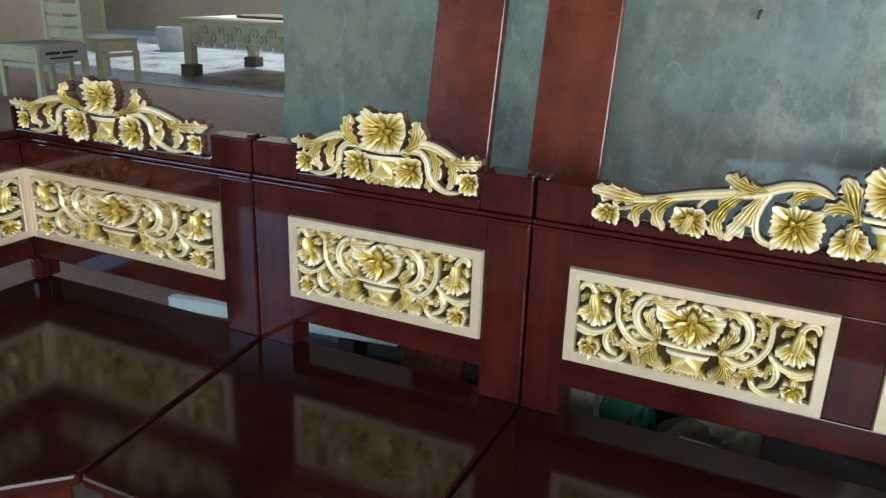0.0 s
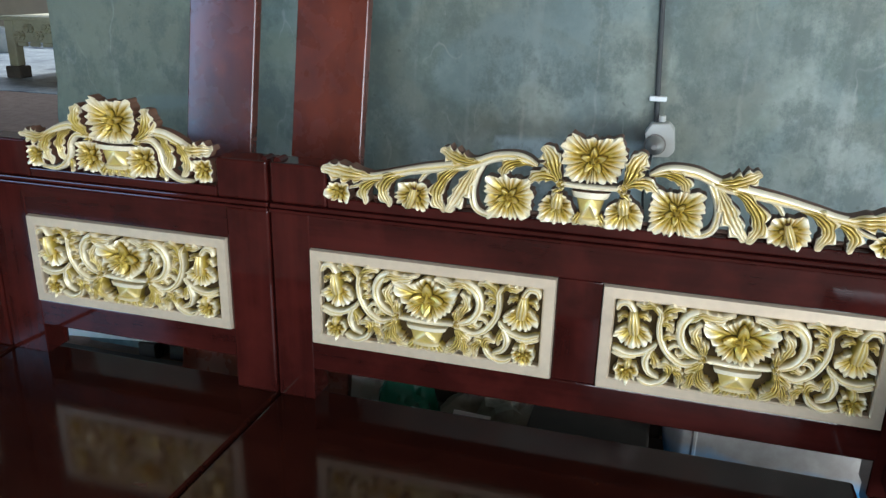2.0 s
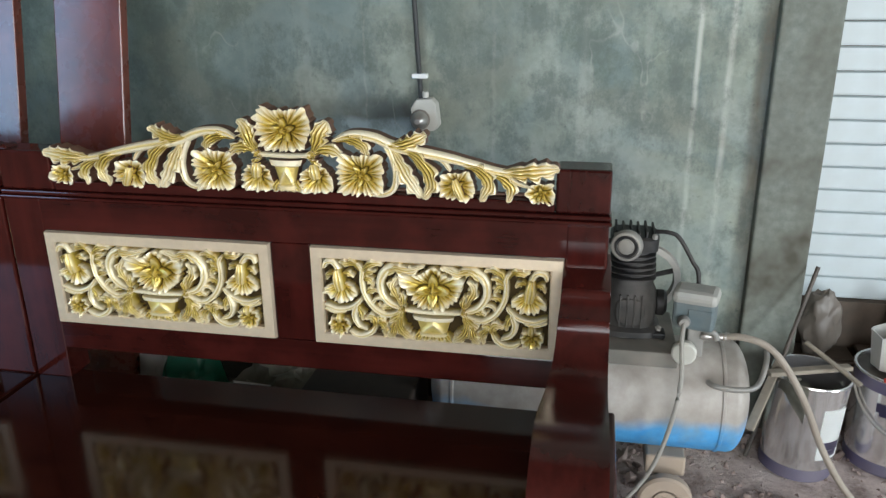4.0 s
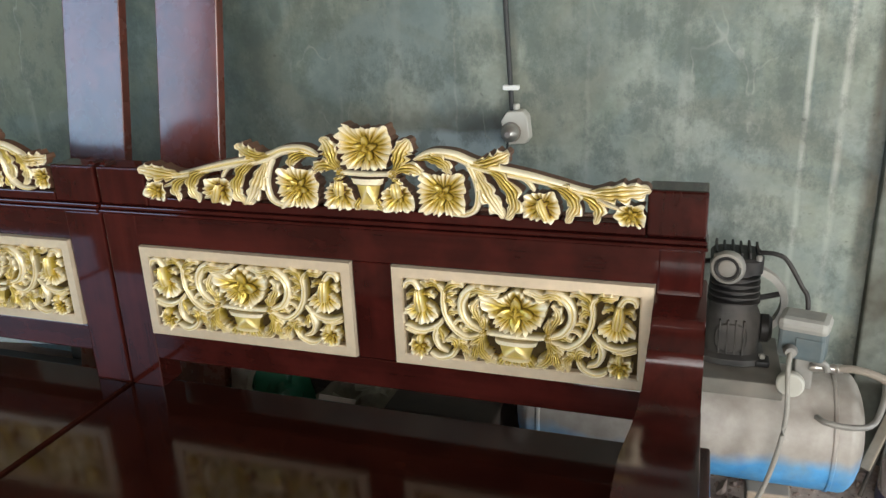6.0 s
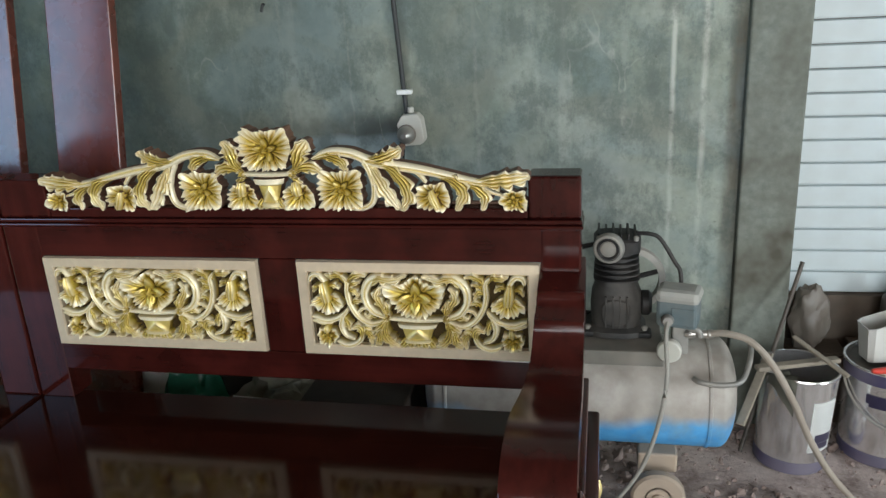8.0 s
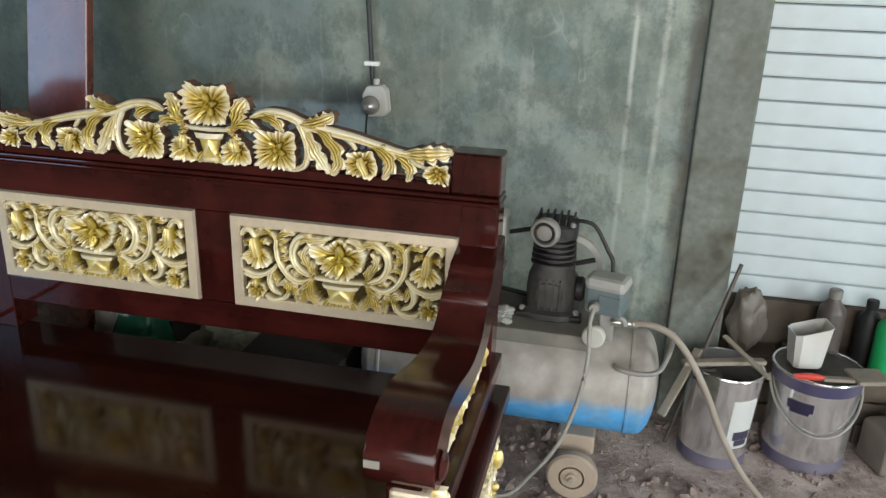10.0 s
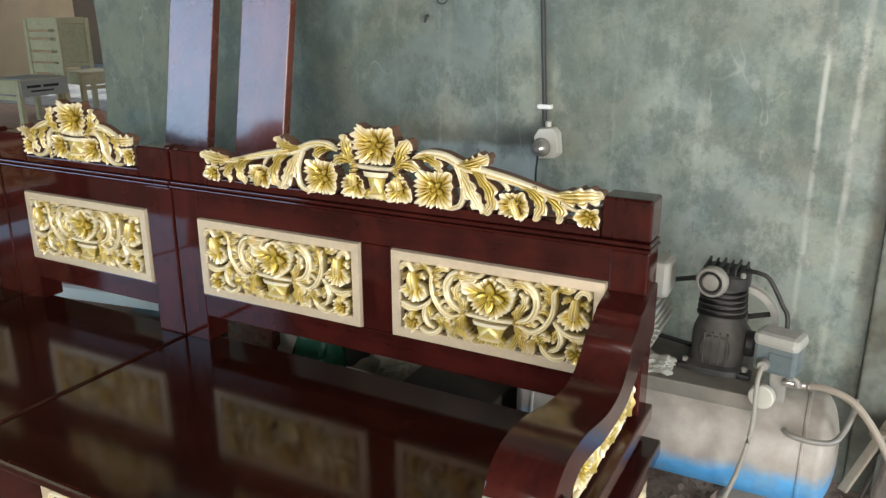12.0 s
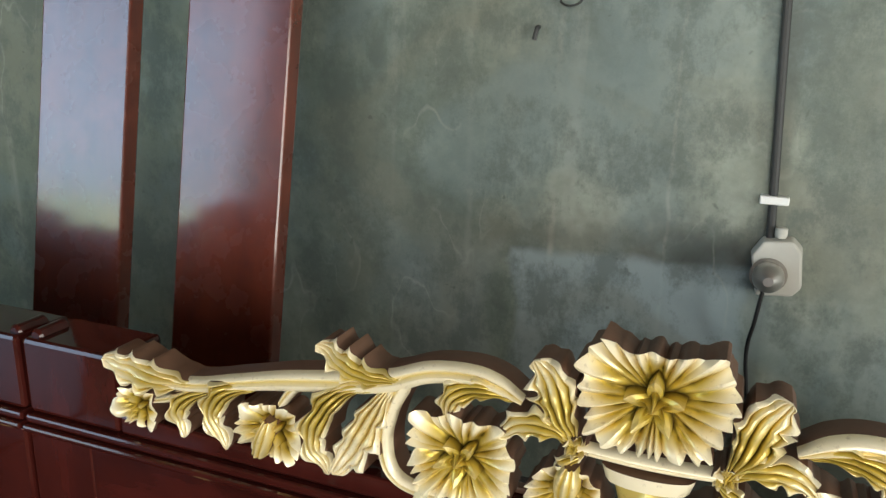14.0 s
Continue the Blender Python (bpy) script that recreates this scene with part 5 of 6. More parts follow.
# ---- wall fittings ----
def cable_run():
    bm = tube([(0.206, WALL_Y - 0.009, ROOF_Z - 0.01), (0.214, WALL_Y - 0.010, 1.9), (0.222, WALL_Y - 0.010, 1.45), (0.247, WALL_Y - 0.012, 0.96)], 0.0072, 40, 10)
    c = thing("conduit", (0.22, WALL_Y, 1.0), "thin dark cable conduit fixed to the cement wall", "conduit")
    part("pipe", bm, CONDUIT, c, smooth=True)
    part("clip", boxed((0.222, 0.268, WALL_Y - 0.024, WALL_Y - 0.001, 1.026, 1.040), bevel=0.003), FOAM, c, "white clip")
    s = thing("wall_socket", (0.252, WALL_Y, 0.9), "grimy white wall socket with a dark plug", "socket")
    bm = bmesh.new()
    pts = [(-0.030, -0.040), (0.022, -0.043), (0.036, -0.030), (0.038, 0.026), (0.026, 0.042), (-0.016, 0.044), (-0.034, 0.022)]
    m = pose(0.260, WALL_Y - 0.040, 0.921, 0, -8, 0) @ Matrix.Diagonal((1.08, 1.0, 1.10, 1))
    a = [bm.verts.new(m @ Vector((x, 0.0, z))) for x, z in pts]
    b = [bm.verts.new(m @ Vector((x * 1.05, 0.039, z * 1.05))) for x, z in pts]
    bm.faces.new(a)
    bm.faces.new(b[::-1])
    for k in range(len(pts)):
        j = (k + 1) % len(pts)
        bm.faces.new((a[k], b[k], b[j], a[j]))
    bmesh.ops.bevel(bm, geom=bm.edges[:], offset=0.004, segments=2, profile=0.5, affect="EDGES")
    part("cover", bm, SOCKET, s)
    plug = part("plug", lathe([(0.023, 0), (0.025, 0.006), (0.025, 0.022), (0.021, 0.034), (0.012, 0.042), (0.008, 0.046)], pose(0.250, WALL_Y - 0.040, 0.911, 90), 24), STEEL, s, "round grey metal plug", smooth=True)
    part("ring", lathe([(0.024, 0.0), (0.029, 0.001), (0.030, 0.004), (0.024, 0.005)], pose(0.250, WALL_Y - 0.040, 0.911, 90), 24, caps=False), DIRTYPLATE, s, "grey ring", smooth=True)
    part("knockout", lathe([(0.008, 0), (0.010, 0.004), (0.010, 0.016), (0.007, 0.018)], pose(0.262, WALL_Y - 0.022, 0.972), 12), SOCKET, s, smooth=True)
    part("cord", tube([(0.245, WALL_Y - 0.060, 0.892), (0.238, WALL_Y - 0.055, 0.83), (0.232, WALL_Y - 0.03, 0.76), (0.246, WALL_Y - 0.012, 0.62), (0.24, WALL_Y - 0.012, 0.40)], 0.0035, 24, 8), BLACK, plug, smooth=True)


cable_run()


def wall_hook(x, z, bent):
    pts = [(x - 0.02, WALL_Y + 0.002, z + 0.012), (x - 0.018, WALL_Y - 0.008, z - 0.006), (x, WALL_Y - 0.012, z - 0.012), (x + 0.018, WALL_Y - 0.012, z - 0.004), (x + 0.02, WALL_Y - 0.012, z + 0.016)] if bent else \
          [(x, WALL_Y + 0.002, z + 0.012), (x, WALL_Y - 0.012, z + 0.010), (x - 0.004, WALL_Y - 0.016, z - 0.010)]
    return lone("nail", tube(pts, 0.002 if bent else 0.0042, 14, 6), CONDUIT, "small rusty nail bent in the cement wall", "nail", "nails in the wall", smooth=True)


wall_hook(-0.176, 1.292, False)
wall_hook(-0.118, 1.352, True)


# ---- compressor ----
def compressor():
    t = thing("air_compressor", (0.80, 2.05, G), "dusty air compressor with a white and blue tank", "compressor")
    m = Matrix.Translation((0, 2.04, 0.270)) @ Matrix.Rotation(math.pi / 2, 4, "Y")
    dish = [(0.145 * math.cos(a), 0.050 * math.sin(a)) for a in [k * math.pi / 16 for k in range(8)]]
    profile = [(r, 0.400 - h) for r, h in dish[::-1]] + [(r, 1.128 + h) for r, h in dish]
    tank = part("tank", lathe(profile, m, 56), TANK, t, "white and sky-blue enamelled tank under dust", smooth=True)
    for x in (0.425, 1.100):
        part("weld_seam", lathe([(0.1445, x - 0.006), (0.1475, x - 0.003), (0.1475, x + 0.003), (0.1445, x + 0.006)], m, 56), TANK, tank, smooth=True)
    part("mounting_plate", boxed((0.45, 0.985, 1.945, 2.20, 0.408, 0.424), (0.45, 0.985, 1.940, 1.950, 0.384, 0.424), bevel=0.003), DIRTYPLATE, t, "dirty dark grey mounting plate")
    # pump: crankcase, finned cylinder, head
    mc = Matrix.Translation((0.868, 2.085, 0))
    pump = part("crankcase", lathe([(0.074, 0.424), (0.080, 0.428), (0.078, 0.442), (0.064, 0.450), (0.067, 0.500), (0.064, 0.535), (0.054, 0.560), (0.050, 0.576)], mc, 40, square=3.0), DUSTYIRON, t, "black cast-iron pump", smooth=True)
    part("crank_cover", lathe([(0.036, 0), (0.038, 0.004), (0.034, 0.009), (0.012, 0.011)], pose(0.866, 2.026, 0.494, 90), 28, square=3.0), DUSTYIRON, pump, smooth=True)
    for x, y in ((0.795, 2.040), (0.941, 2.040)):
        part("foot_lug", boxed((x - 0.018, x + 0.018, y - 0.022, y + 0.022, 0.424, 0.440), bevel=0.005), CASTIRON, pump)
        part("bolt", lathe([(0.008, 0), (0.008, 0.009), (0.005, 0.012)], pose(x, y, 0.440), 6), GREYMETAL, pump)
    part("bearing_boss", lathe([(0.030, 0), (0.034, 0.004), (0.034, 0.020), (0.026, 0.028)], pose(0.932, 2.085, 0.500, 0, 90), 24), CASTIRON, pump, smooth=True)
    for k in range(4):
        part("rib", boxed((0.838 + 0.018 * k, 0.843 + 0.018 * k, 2.014, 2.030, 0.452, 0.540), bevel=0.002), DUSTYIRON, pump)
    part("cylinder", lathe([(0.046, 0.570), (0.046, 0.66)], mc, 24), CASTIRON, pump, smooth=True)
    for k in range(5):
        z = 0.574 + 0.0150 * k
        part("fin", lathe([(0.052, z), (0.060 - 0.001 * k, z + 0.0015), (0.060 - 0.001 * k, z + 0.005), (0.052, z + 0.0065)], mc, 36, square=3.4), CASTIRON, pump, smooth=True)
    part("head", lathe([(0.050, 0.650), (0.059, 0.653), (0.060, 0.684), (0.054, 0.690)], mc, 36, square=4.5), CASTIRON, pump, smooth=True)
    for k in range(6):
        x = 0.818 + 0.0185 * k
        part("head_fin", boxed((x, x + 0.006, 2.036, 2.134, 0.688, 0.706 - 0.003 * (k % 2)), bevel=0.002), CASTIRON, pump)
    for x in (0.822, 0.914):
        part("bolt", lathe([(0.007, 0), (0.007, 0.010), (0.004, 0.013)], pose(x, 2.036, 0.688), 8), GREYMETAL, pump, smooth=True)
    f = part("air_filter", lathe([(0.022, 0), (0.037, 0.003), (0.039, 0.010), (0.039, 0.024), (0.036, 0.030), (0.031, 0.031), (0.029, 0.027), (0.020, 0.027), (0.018, 0.030), (0.006, 0.031)], pose(0.850, 2.026, 0.676, 90, 0, -12), 36), GREYMETAL, pump, "round dusty grey air filter", smooth=True)
    part("filter_ring", lathe([(0.021, 0.0275), (0.024, 0.0300), (0.028, 0.0300), (0.028, 0.0265)], pose(0.850, 2.026, 0.676, 90, 0, -12), 30, caps=False), CASTIRON, f, smooth=True)
    wheel_pose = pose(0.905, 2.185, 0.535, 90)
    fly = part("flywheel", lathe([(0.078, 0), (0.094, 0.002), (0.096, 0.010), (0.090, 0.014), (0.096, 0.018), (0.094, 0.030), (0.078, 0.032)], wheel_pose, 44, caps=False), GREYMETAL, t, "grey belt wheel", smooth=True)
    part("hub", lathe([(0.018, -0.004), (0.020, 0), (0.020, 0.034), (0.016, 0.038)], wheel_pose, 20), CASTIRON, fly, smooth=True)
    for k in range(5):
        a = 2 * math.pi * k / 5 + 0.3
        part("spoke", tube([wheel_pose @ Vector((rr * math.cos(a), rr * math.sin(a), 0.016)) for rr in (0.016, 0.05, 0.082)], 0.007, 4, 8), CASTIRON, fly, smooth=True)
    motor = part("motor", lathe([(0.02, 0), (0.075, 0.004), (0.082, 0.02), (0.082, 0.17), (0.072, 0.19), (0.02, 0.195)], pose(0.632, 2.20, 0.520, 90), 32), MOTOR, t, "dusty grey electric motor", smooth=True)
    for k in range(9):
        part("rib", boxed((0.700 - 0.004 * abs(k - 4), 0.728 - 0.006 * abs(k - 4), 2.02, 2.19, 0.455 + 0.0145 * k, 0.461 + 0.0145 * k), bevel=0.001), MOTOR, motor)
    part("terminal_box", boxed((0.640, 0.738, 2.03, 2.13, 0.600, 0.700), bevel=0.014), MOTOR, motor)
    for z0, z1 in ((0.582, 0.652), (0.470, 0.418)):
        part("belt", tube([(0.58, 2.17, (z0 if z0 > 0.5 else 0.455)), (0.72, 2.17, (0.612 if z0 > 0.5 else 0.440)), (0.88, 2.17, z1)], 0.0065, 10, 8), BLACK, t, "black drive belt", smooth=True)
    # pressure switch and fittings
    bm = boxed((-0.050, 0.050, -0.036, 0.036, -0.045, 0.050), bevel=0.010)
    switch = part("pressure_switch", turned(bm, (1.020, 1.985, 0.530), -14), SWITCHBLUE, t, "dusty blue-grey pressure switch")
    part("lid", turned(boxed((-0.054, 0.054, -0.040, 0.040, 0.020, 0.056), bevel=0.014), (1.020, 1.985, 0.530), -14), MOTOR, switch, "pale dusty lid")
    part("front_plate", turned(boxed((-0.012, 0.044, -0.0395, -0.034, -0.034, 0.012), bevel=0.003), (1.020, 1.985, 0.530), -14), SWITCHBLUE, switch)
    part("gland", lathe([(0.014, 0), (0.016, 0.008), (0.012, 0.020)], pose(0.990, 1.950, 0.512, 90), 16), GREYMETAL, switch, smooth=True)
    part("elbow", tube([(1.040, 1.975, 0.488), (1.046, 1.955, 0.486), (1.064, 1.950, 0.484), (1.072, 1.952, 0.466)], 0.008, 16, 10), GREYMETAL, switch, smooth=True)
    part("manifold", boxed((1.005, 1.045, 1.965, 2.005, 0.408, 0.486), bevel=0.004), GREYMETAL, t)
    part("gauge", lathe([(0.026, 0), (0.030, 0.003), (0.030, 0.018), (0.026, 0.022)], pose(0.998, 1.945, 0.434, 90, 0, -8), 28), SOCKET, t, "small round pressure gauge", smooth=True)
    part("valve", lathe([(0.008, 0), (0.012, 0.01), (0.012, 0.022), (0.008, 0.04), (0.011, 0.05), (0.008, 0.06)], pose(1.035, 1.965, 0.468, 0, 90), 14), STEEL, t, smooth=True)
    part("hose_clamp", lathe([(0.0095, 0), (0.0115, 0.002), (0.0115, 0.012), (0.0095, 0.014)], pose(1.090, 1.962, 0.470, 0, 90), 16), STEEL, t, "bright steel hose clamp", smooth=True)
    part("discharge_pipe", tube([(0.915, 2.06, 0.700), (0.948, 2.05, 0.702), (0.975, 2.05, 0.688), (1.010, 2.04, 0.632), (1.026, 2.03, 0.600), (1.028, 2.02, 0.50)], 0.0055, 34, 10), CASTIRON, t, smooth=True)
    part("handle_bar", tube([(1.055, 1.905, 0.374), (1.070, 1.882, 0.376), (1.120, 1.876, 0.374), (1.165, 1.890, 0.382), (1.190, 1.94, 0.420), (1.196, 1.99, 0.445)], 0.0068, 28, 10), GREYMETAL, t, smooth=True)
    for x in (0.52, 0.978):
        for y, w in ((1.878, -0.036), (2.20, 0.036)):
            wheel = part("wheel", lathe([(0.045, -0.018), (0.062, -0.017), (0.068, -0.010), (0.068, 0.010), (0.062, 0.017), (0.045, 0.018)], pose(x, y, G + 0.068, 90), 36), WHEEL, t, "pale dusty rubber wheel", smooth=True)
            hub = [(0.008, 0.026), (0.015, 0.024), (0.017, 0.017), (0.027, 0.015), (0.030, 0.018), (0.034, 0.018), (0.037, 0.013), (0.045, 0.012)]
            part("hub", lathe([(r, -h) for r, h in hub] + hub[::-1], pose(x, y, G + 0.068, 90), 28), WHEEL, wheel, smooth=True)
            part("axle_end", lathe([(0.006, -0.034), (0.008, -0.032), (0.008, 0.032), (0.006, 0.034)], pose(x, y, G + 0.068, 90), 12), GREYMETAL, wheel, smooth=True)
        part("axle_bracket", boxed((x - 0.050, x + 0.050, 1.925, 2.155, 0.085, 0.140), (x - 0.020, x + 0.020, 1.915, 2.165, 0.040, 0.090), bevel=0.006), WHEEL, t)
    return t


compressor()


def hose(name, pts, r, mat, label, n=48):
    return lone(name, tube(pts, r, n, 10), mat, label, "hose", smooth=True)


hose("air_hose", [(1.090, 1.962, 0.470), (1.130, 1.945, 0.480), (1.185, 1.930, 0.468), (1.235, 1.925, 0.415), (1.290, 1.925, 0.320), (1.350, 1.935, 0.190), (1.420, 1.940, 0.080), (1.500, 1.920, 0.010), (1.62, 1.82, G + 0.012), (1.76, 1.62, G + 0.012)], 0.0086, HOSE, "pale rubber air hose running down to the dirt")
hose("power_cable", [(0.990, 1.935, 0.512), (0.985, 1.905, 0.480), (0.988, 1.872, 0.38), (0.968, 1.850, 0.26), (0.930, 1.835, 0.15), (0.870, 1.830, 0.055), (0.810, 1.82, G + 0.010), (0.70, 1.80, G + 0.010)], 0.0056, CABLE, "grey power cable hanging from the compressor switch")


# ---- paint pails and bottles by the post ----
def pail(at, r, h, lid, label, tilt=0.0):
    x, y = at
    t = thing("paint_pail", (x, y, G), label, "pail", "paint pails by the post")
    m = Matrix.Translation((x, y, G)) @ Matrix.Rotation(radians(tilt), 4, "Y")
    wall = [(r * 0.93, 0.0), (r * 0.94, 0.004), (r * 0.94, h * 0.13)]
    part("bottom_band", lathe([(r * 0.925, 0.0), (r * 0.945, 0.002), (r * 0.95, 0.010), (r * 0.945, h * 0.13), (r * 0.93, h * 0.13)], m, 48, caps=False), PURPLE, t, "violet printed band", smooth=True)
    part("floor", lathe([(r * 0.92, 0.004), (r * 0.92, 0.008)], m, 48), TIN, t)
    if not lid:
        part("paint_remains", lathe([(r * 0.895, h * 0.40), (r * 0.895, h * 0.41)], m, 48), GRIME, t, "dark paint remains")
    body = [(r * 0.935, h * 0.13), (r * 0.942, h * 0.132), (r * 0.985, h * 0.86), (r * 0.985, h * 0.865)]
    part("body", lathe(body + [(r * 0.96, h * 0.865), (r * 0.90, h * 0.15)], m, 48, caps=False), TIN, t, "shiny tinplate wall", smooth=True)
    part("top_band", lathe([(r * 0.97, h * 0.865), (r * 0.988, h * 0.866), (r * 0.998, h * 0.985), (r * 0.97, h * 0.985)], m, 48, caps=False), PURPLE if lid else TIN, t, smooth=True)
    part("bead", lathe([(r * 0.965, h * 0.985), (r * 1.02, h * 0.988), (r * 1.03, h * 1.0), (r * 1.015, h * 1.012), (r * 0.965, h * 1.01)], m, 48, caps=False), TIN, t, smooth=True)
    if lid:
        part("lid", lathe([(r * 0.96, h * 0.975), (r * 0.96, h * 0.990), (r * 0.90, h * 0.992), (r * 0.88, h * 0.984), (0.01, h * 0.984)], m, 48), GRIME, t, "grimy blackened lid", smooth=True)
        pts = [m @ Vector((r * 1.03 * math.cos(a), r * 1.03 * math.sin(a), h * (0.86 - 0.42 * math.sin(b)))) for a, b in ((math.pi + k * math.pi / 10, k * math.pi / 10) for k in range(11))]
        part("bail_handle", tube(pts, 0.0036, 30, 8), GREYMETAL, t, "wire handle", smooth=True)
        # printed panel whose words cannot be read
        label_bars(t, m, r * 0.972, h, -2.05, [(0.72, 0.030, 0.30), (0.66, 0.012, 0.22)], PURPLE)
    else:
        part("rag", rag_mesh(m, r, h), RAGDARK, t, "olive-grey rag hanging over the rim", smooth=True)
        label_bars(t, m, r * 0.967, h, -0.95, [(0.52, 0.17, 0.40)], FOAM)
        label_bars(t, m, r * 0.972, h, -0.90, [(0.40, 0.03, 0.30), (0.32, 0.02, 0.22)], PURPLE)
    return t


def label_bars(t, m, r, h, angle, bars, mat):
    for z, high, wide in bars:
        bm = bmesh.new()
        n = 10
        lo, hi = [], []
        for k in range(n + 1):
            a = angle + wide * (k / n - 0.5) * 2
            for row, zz in ((lo, z - high / 2 / 0.32), (hi, z + high / 2 / 0.32)):
                rr = r + 0.0015 + 0.006 * (zz - 0.5)
                row.append(bm.verts.new(m @ Vector((rr * math.cos(a), rr * math.sin(a), h * zz))))
        for k in range(n):
            bm.faces.new((lo[k], lo[k + 1], hi[k + 1], hi[k]))
        made = bmesh.ops.solidify(bm, geom=bm.faces[:], thickness=0.0008)
        part("label", bm, mat, t)


def rag_mesh(m, r, h):
    """A rag slung over the rim of a pail."""
    bm = bmesh.new()
    n, k = 22, 16
    rows = []
    for i in range(n + 1):
        a = -3.0 + 1.15 * i / n
        row = []
        for j in range(k + 1):
            f = j / k
            if f < 0.35:
                rr, z = r * (0.45 + 1.72 * f), h * (0.96 + 0.15 * f)
            else:
                rr, z = r * (1.06 + 0.05 * math.sin(5 * a)), h * (1.02 - 0.55 * (f - 0.35) * (0.8 + 0.5 * math.sin(3.1 * a)))
            rr += 0.008 * noise.noise((a * 3, f * 5, 0.4))
            row.append(bm.verts.new(m @ Vector((rr * math.cos(a), rr * math.sin(a), z + 0.008 * noise.noise((a * 5, f * 6, 4.4))))))
        rows.append(row)
    for p, q in zip(rows, rows[1:]):
        for j in range(k):
            bm.faces.new((p[j], p[j + 1], q[j + 1], q[j]))
    bmesh.ops.solidify(bm, geom=bm.faces[:], thickness=0.003)
    return bm


pail((1.365, 2.205), 0.102, 0.290, False, "open tinplate paint pail with a grey rag over its rim", 2.0)
pail((1.632, 2.275), 0.122, 0.290, True, "closed tinplate paint pail with violet bands")

LID_Z = G + 0.290 * 1.012


def tub():
    bm = bmesh.new()
    rings = []
    for w, z in ((0.034, 0), (0.036, 0.002), (0.045, 0.098), (0.047, 0.104), (0.044, 0.104), (0.033, 0.006)):
        rings.append([bm.verts.new((sx * w * 1.0, sy * w * 0.8, z + (0.010 * sx + 0.005 * math.sin(5 * sx + 3 * sy) if z > 0.09 else 0))) for sx, sy in ((-1, -0.7), (-0.7, -1), (0.7, -1), (1, -0.7), (1, 0.7), (0.7, 1), (-0.7, 1), (-1, 0.7))])
    for a, b in zip(rings, rings[1:]):
        for j in range(8):
            bm.faces.new((a[j], a[(j + 1) % 8], b[(j + 1) % 8], b[j]))
    bm.faces.new(rings[0][::-1])
    bm.faces.new(rings[-1])
    bmesh.ops.transform(bm, matrix=pose(1.590, 2.270, LID_Z, 0, 0, 12) @ Matrix.Scale(1.12, 4), verts=bm.verts)
    return lone("plastic_tub", bm, WHITEPLASTIC, "small white plastic tub on a paint pail", "tub")


tub()


def brush():
    t = thing("paint_brush", (1.62, 2.17, LID_Z), "paint brush with a red handle on a pail lid", "brush")
    part("handle", tube([(1.545, 2.165, LID_Z + 0.010), (1.585, 2.168, LID_Z + 0.012), (1.625, 2.172, LID_Z + 0.011)], lambda f: 0.006 + 0.004 * math.sin(f * math.pi), 14, 10), RED, t, "red plastic handle", smooth=True)
    part("ferrule", turned(boxed((0.0, 0.085, -0.011, 0.011, 0.004, 0.014), bevel=0.003), (1.620, 2.172, LID_Z), 10), DUSTYWOOD, t, "pale shank")
    part("bristles", turned(boxed((0.085, 0.185, -0.034, 0.050, 0.003, 0.016), bevel=0.005), (1.620, 2.172, LID_Z), 16), DUSTYWOOD, t, "pale stiff bristles")


brush()


def bottle(at, z, r, h, mat, capmat, label, square=False, name="bottle"):
    x, y = at
    t = thing(name, (x, y, z), label, "bottle")
    m = Matrix.Translation((x, y, z)) @ Matrix.Rotation(radians(20), 4, "Z")
    sides = 4 if square else 28
    k = 1.25 if square else 1.0
    bm = lathe([(r * 0.92 * k, 0), (r * k, h * 0.02), (r * k, h * 0.66), (r * 0.93 * k, h * 0.72), (r * 0.45, h * 0.83), (r * 0.38, h * 0.88), (r * 0.38, h * 0.9)], m @ Matrix.Rotation(radians(45), 4, "Z"), sides)
    if square:
        bmesh.ops.bevel(bm, geom=[e for e in bm.edges], offset=r * 0.10, segments=2, profile=0.5, affect="EDGES")
    part("body", bm, mat, t, smooth=not square)
    part("cap", lathe([(r * 0.46, h * 0.87), (r * 0.48, h * 0.88), (r * 0.48, h * 0.99), (r * 0.42, h)], m, 20), capmat, t, smooth=True)
    if square:
        part("grip", tube([m @ Vector(p) for p in ((r * 0.2, 0, h * 0.80), (r * 0.5, 0, h * 0.95), (r * 0.9, 0, h * 0.93), (r * 1.0, 0, h * 0.70))], r * 0.13, 16, 8), mat, t, smooth=True)
    return t


def heap(name, at, size, mat, label, category, seed, rough=0.35, z0=G):
    bm = bmesh.new()
    bmesh.ops.create_icosphere(bm, subdivisions=4, radius=1)
    for v in bm.verts:
        c = v.co.copy()
        k = 1 + rough * noise.noise(c * 1.7 + Vector((seed, 0, 0))) + rough * 0.5 * noise.noise(c * 5 + Vector((0, seed, 0)))
        v.co = Vector((at[0] + c.x * k * size[0], at[1] + c.y * k * size[1], z0 + max(0, (c.z * k * 0.5 + 0.46)) * size[2]))
    return lone(name, bm, mat, label, category, smooth=True)


def crate(x0, x1, y0, y1, h, label):
    t = thing("crate", ((x0 + x1) / 2, (y0 + y1) / 2, G), label, "crate")
    n = 3
    for k in range(n):
        z = G + h * k / n
        part("board", boxed((x0, x1, y0, y0 + 0.014, z + 0.004, z + h / n - 0.004), bevel=0.003), DARKWOOD, t)
    part("board", boxed((x0, x1, y0 + 0.015, y1, G + h - 0.014, G + h), bevel=0.003), DARKWOOD, t)
    part("post", boxed((x0, x0 + 0.03, y0 + 0.015, y0 + 0.04, G, G + h - 0.015), bevel=0.002), DARKWOOD, t)
    part("post", boxed((x1 - 0.03, x1, y0 + 0.015, y0 + 0.04, G, G + h - 0.015), bevel=0.002), DARKWOOD, t)


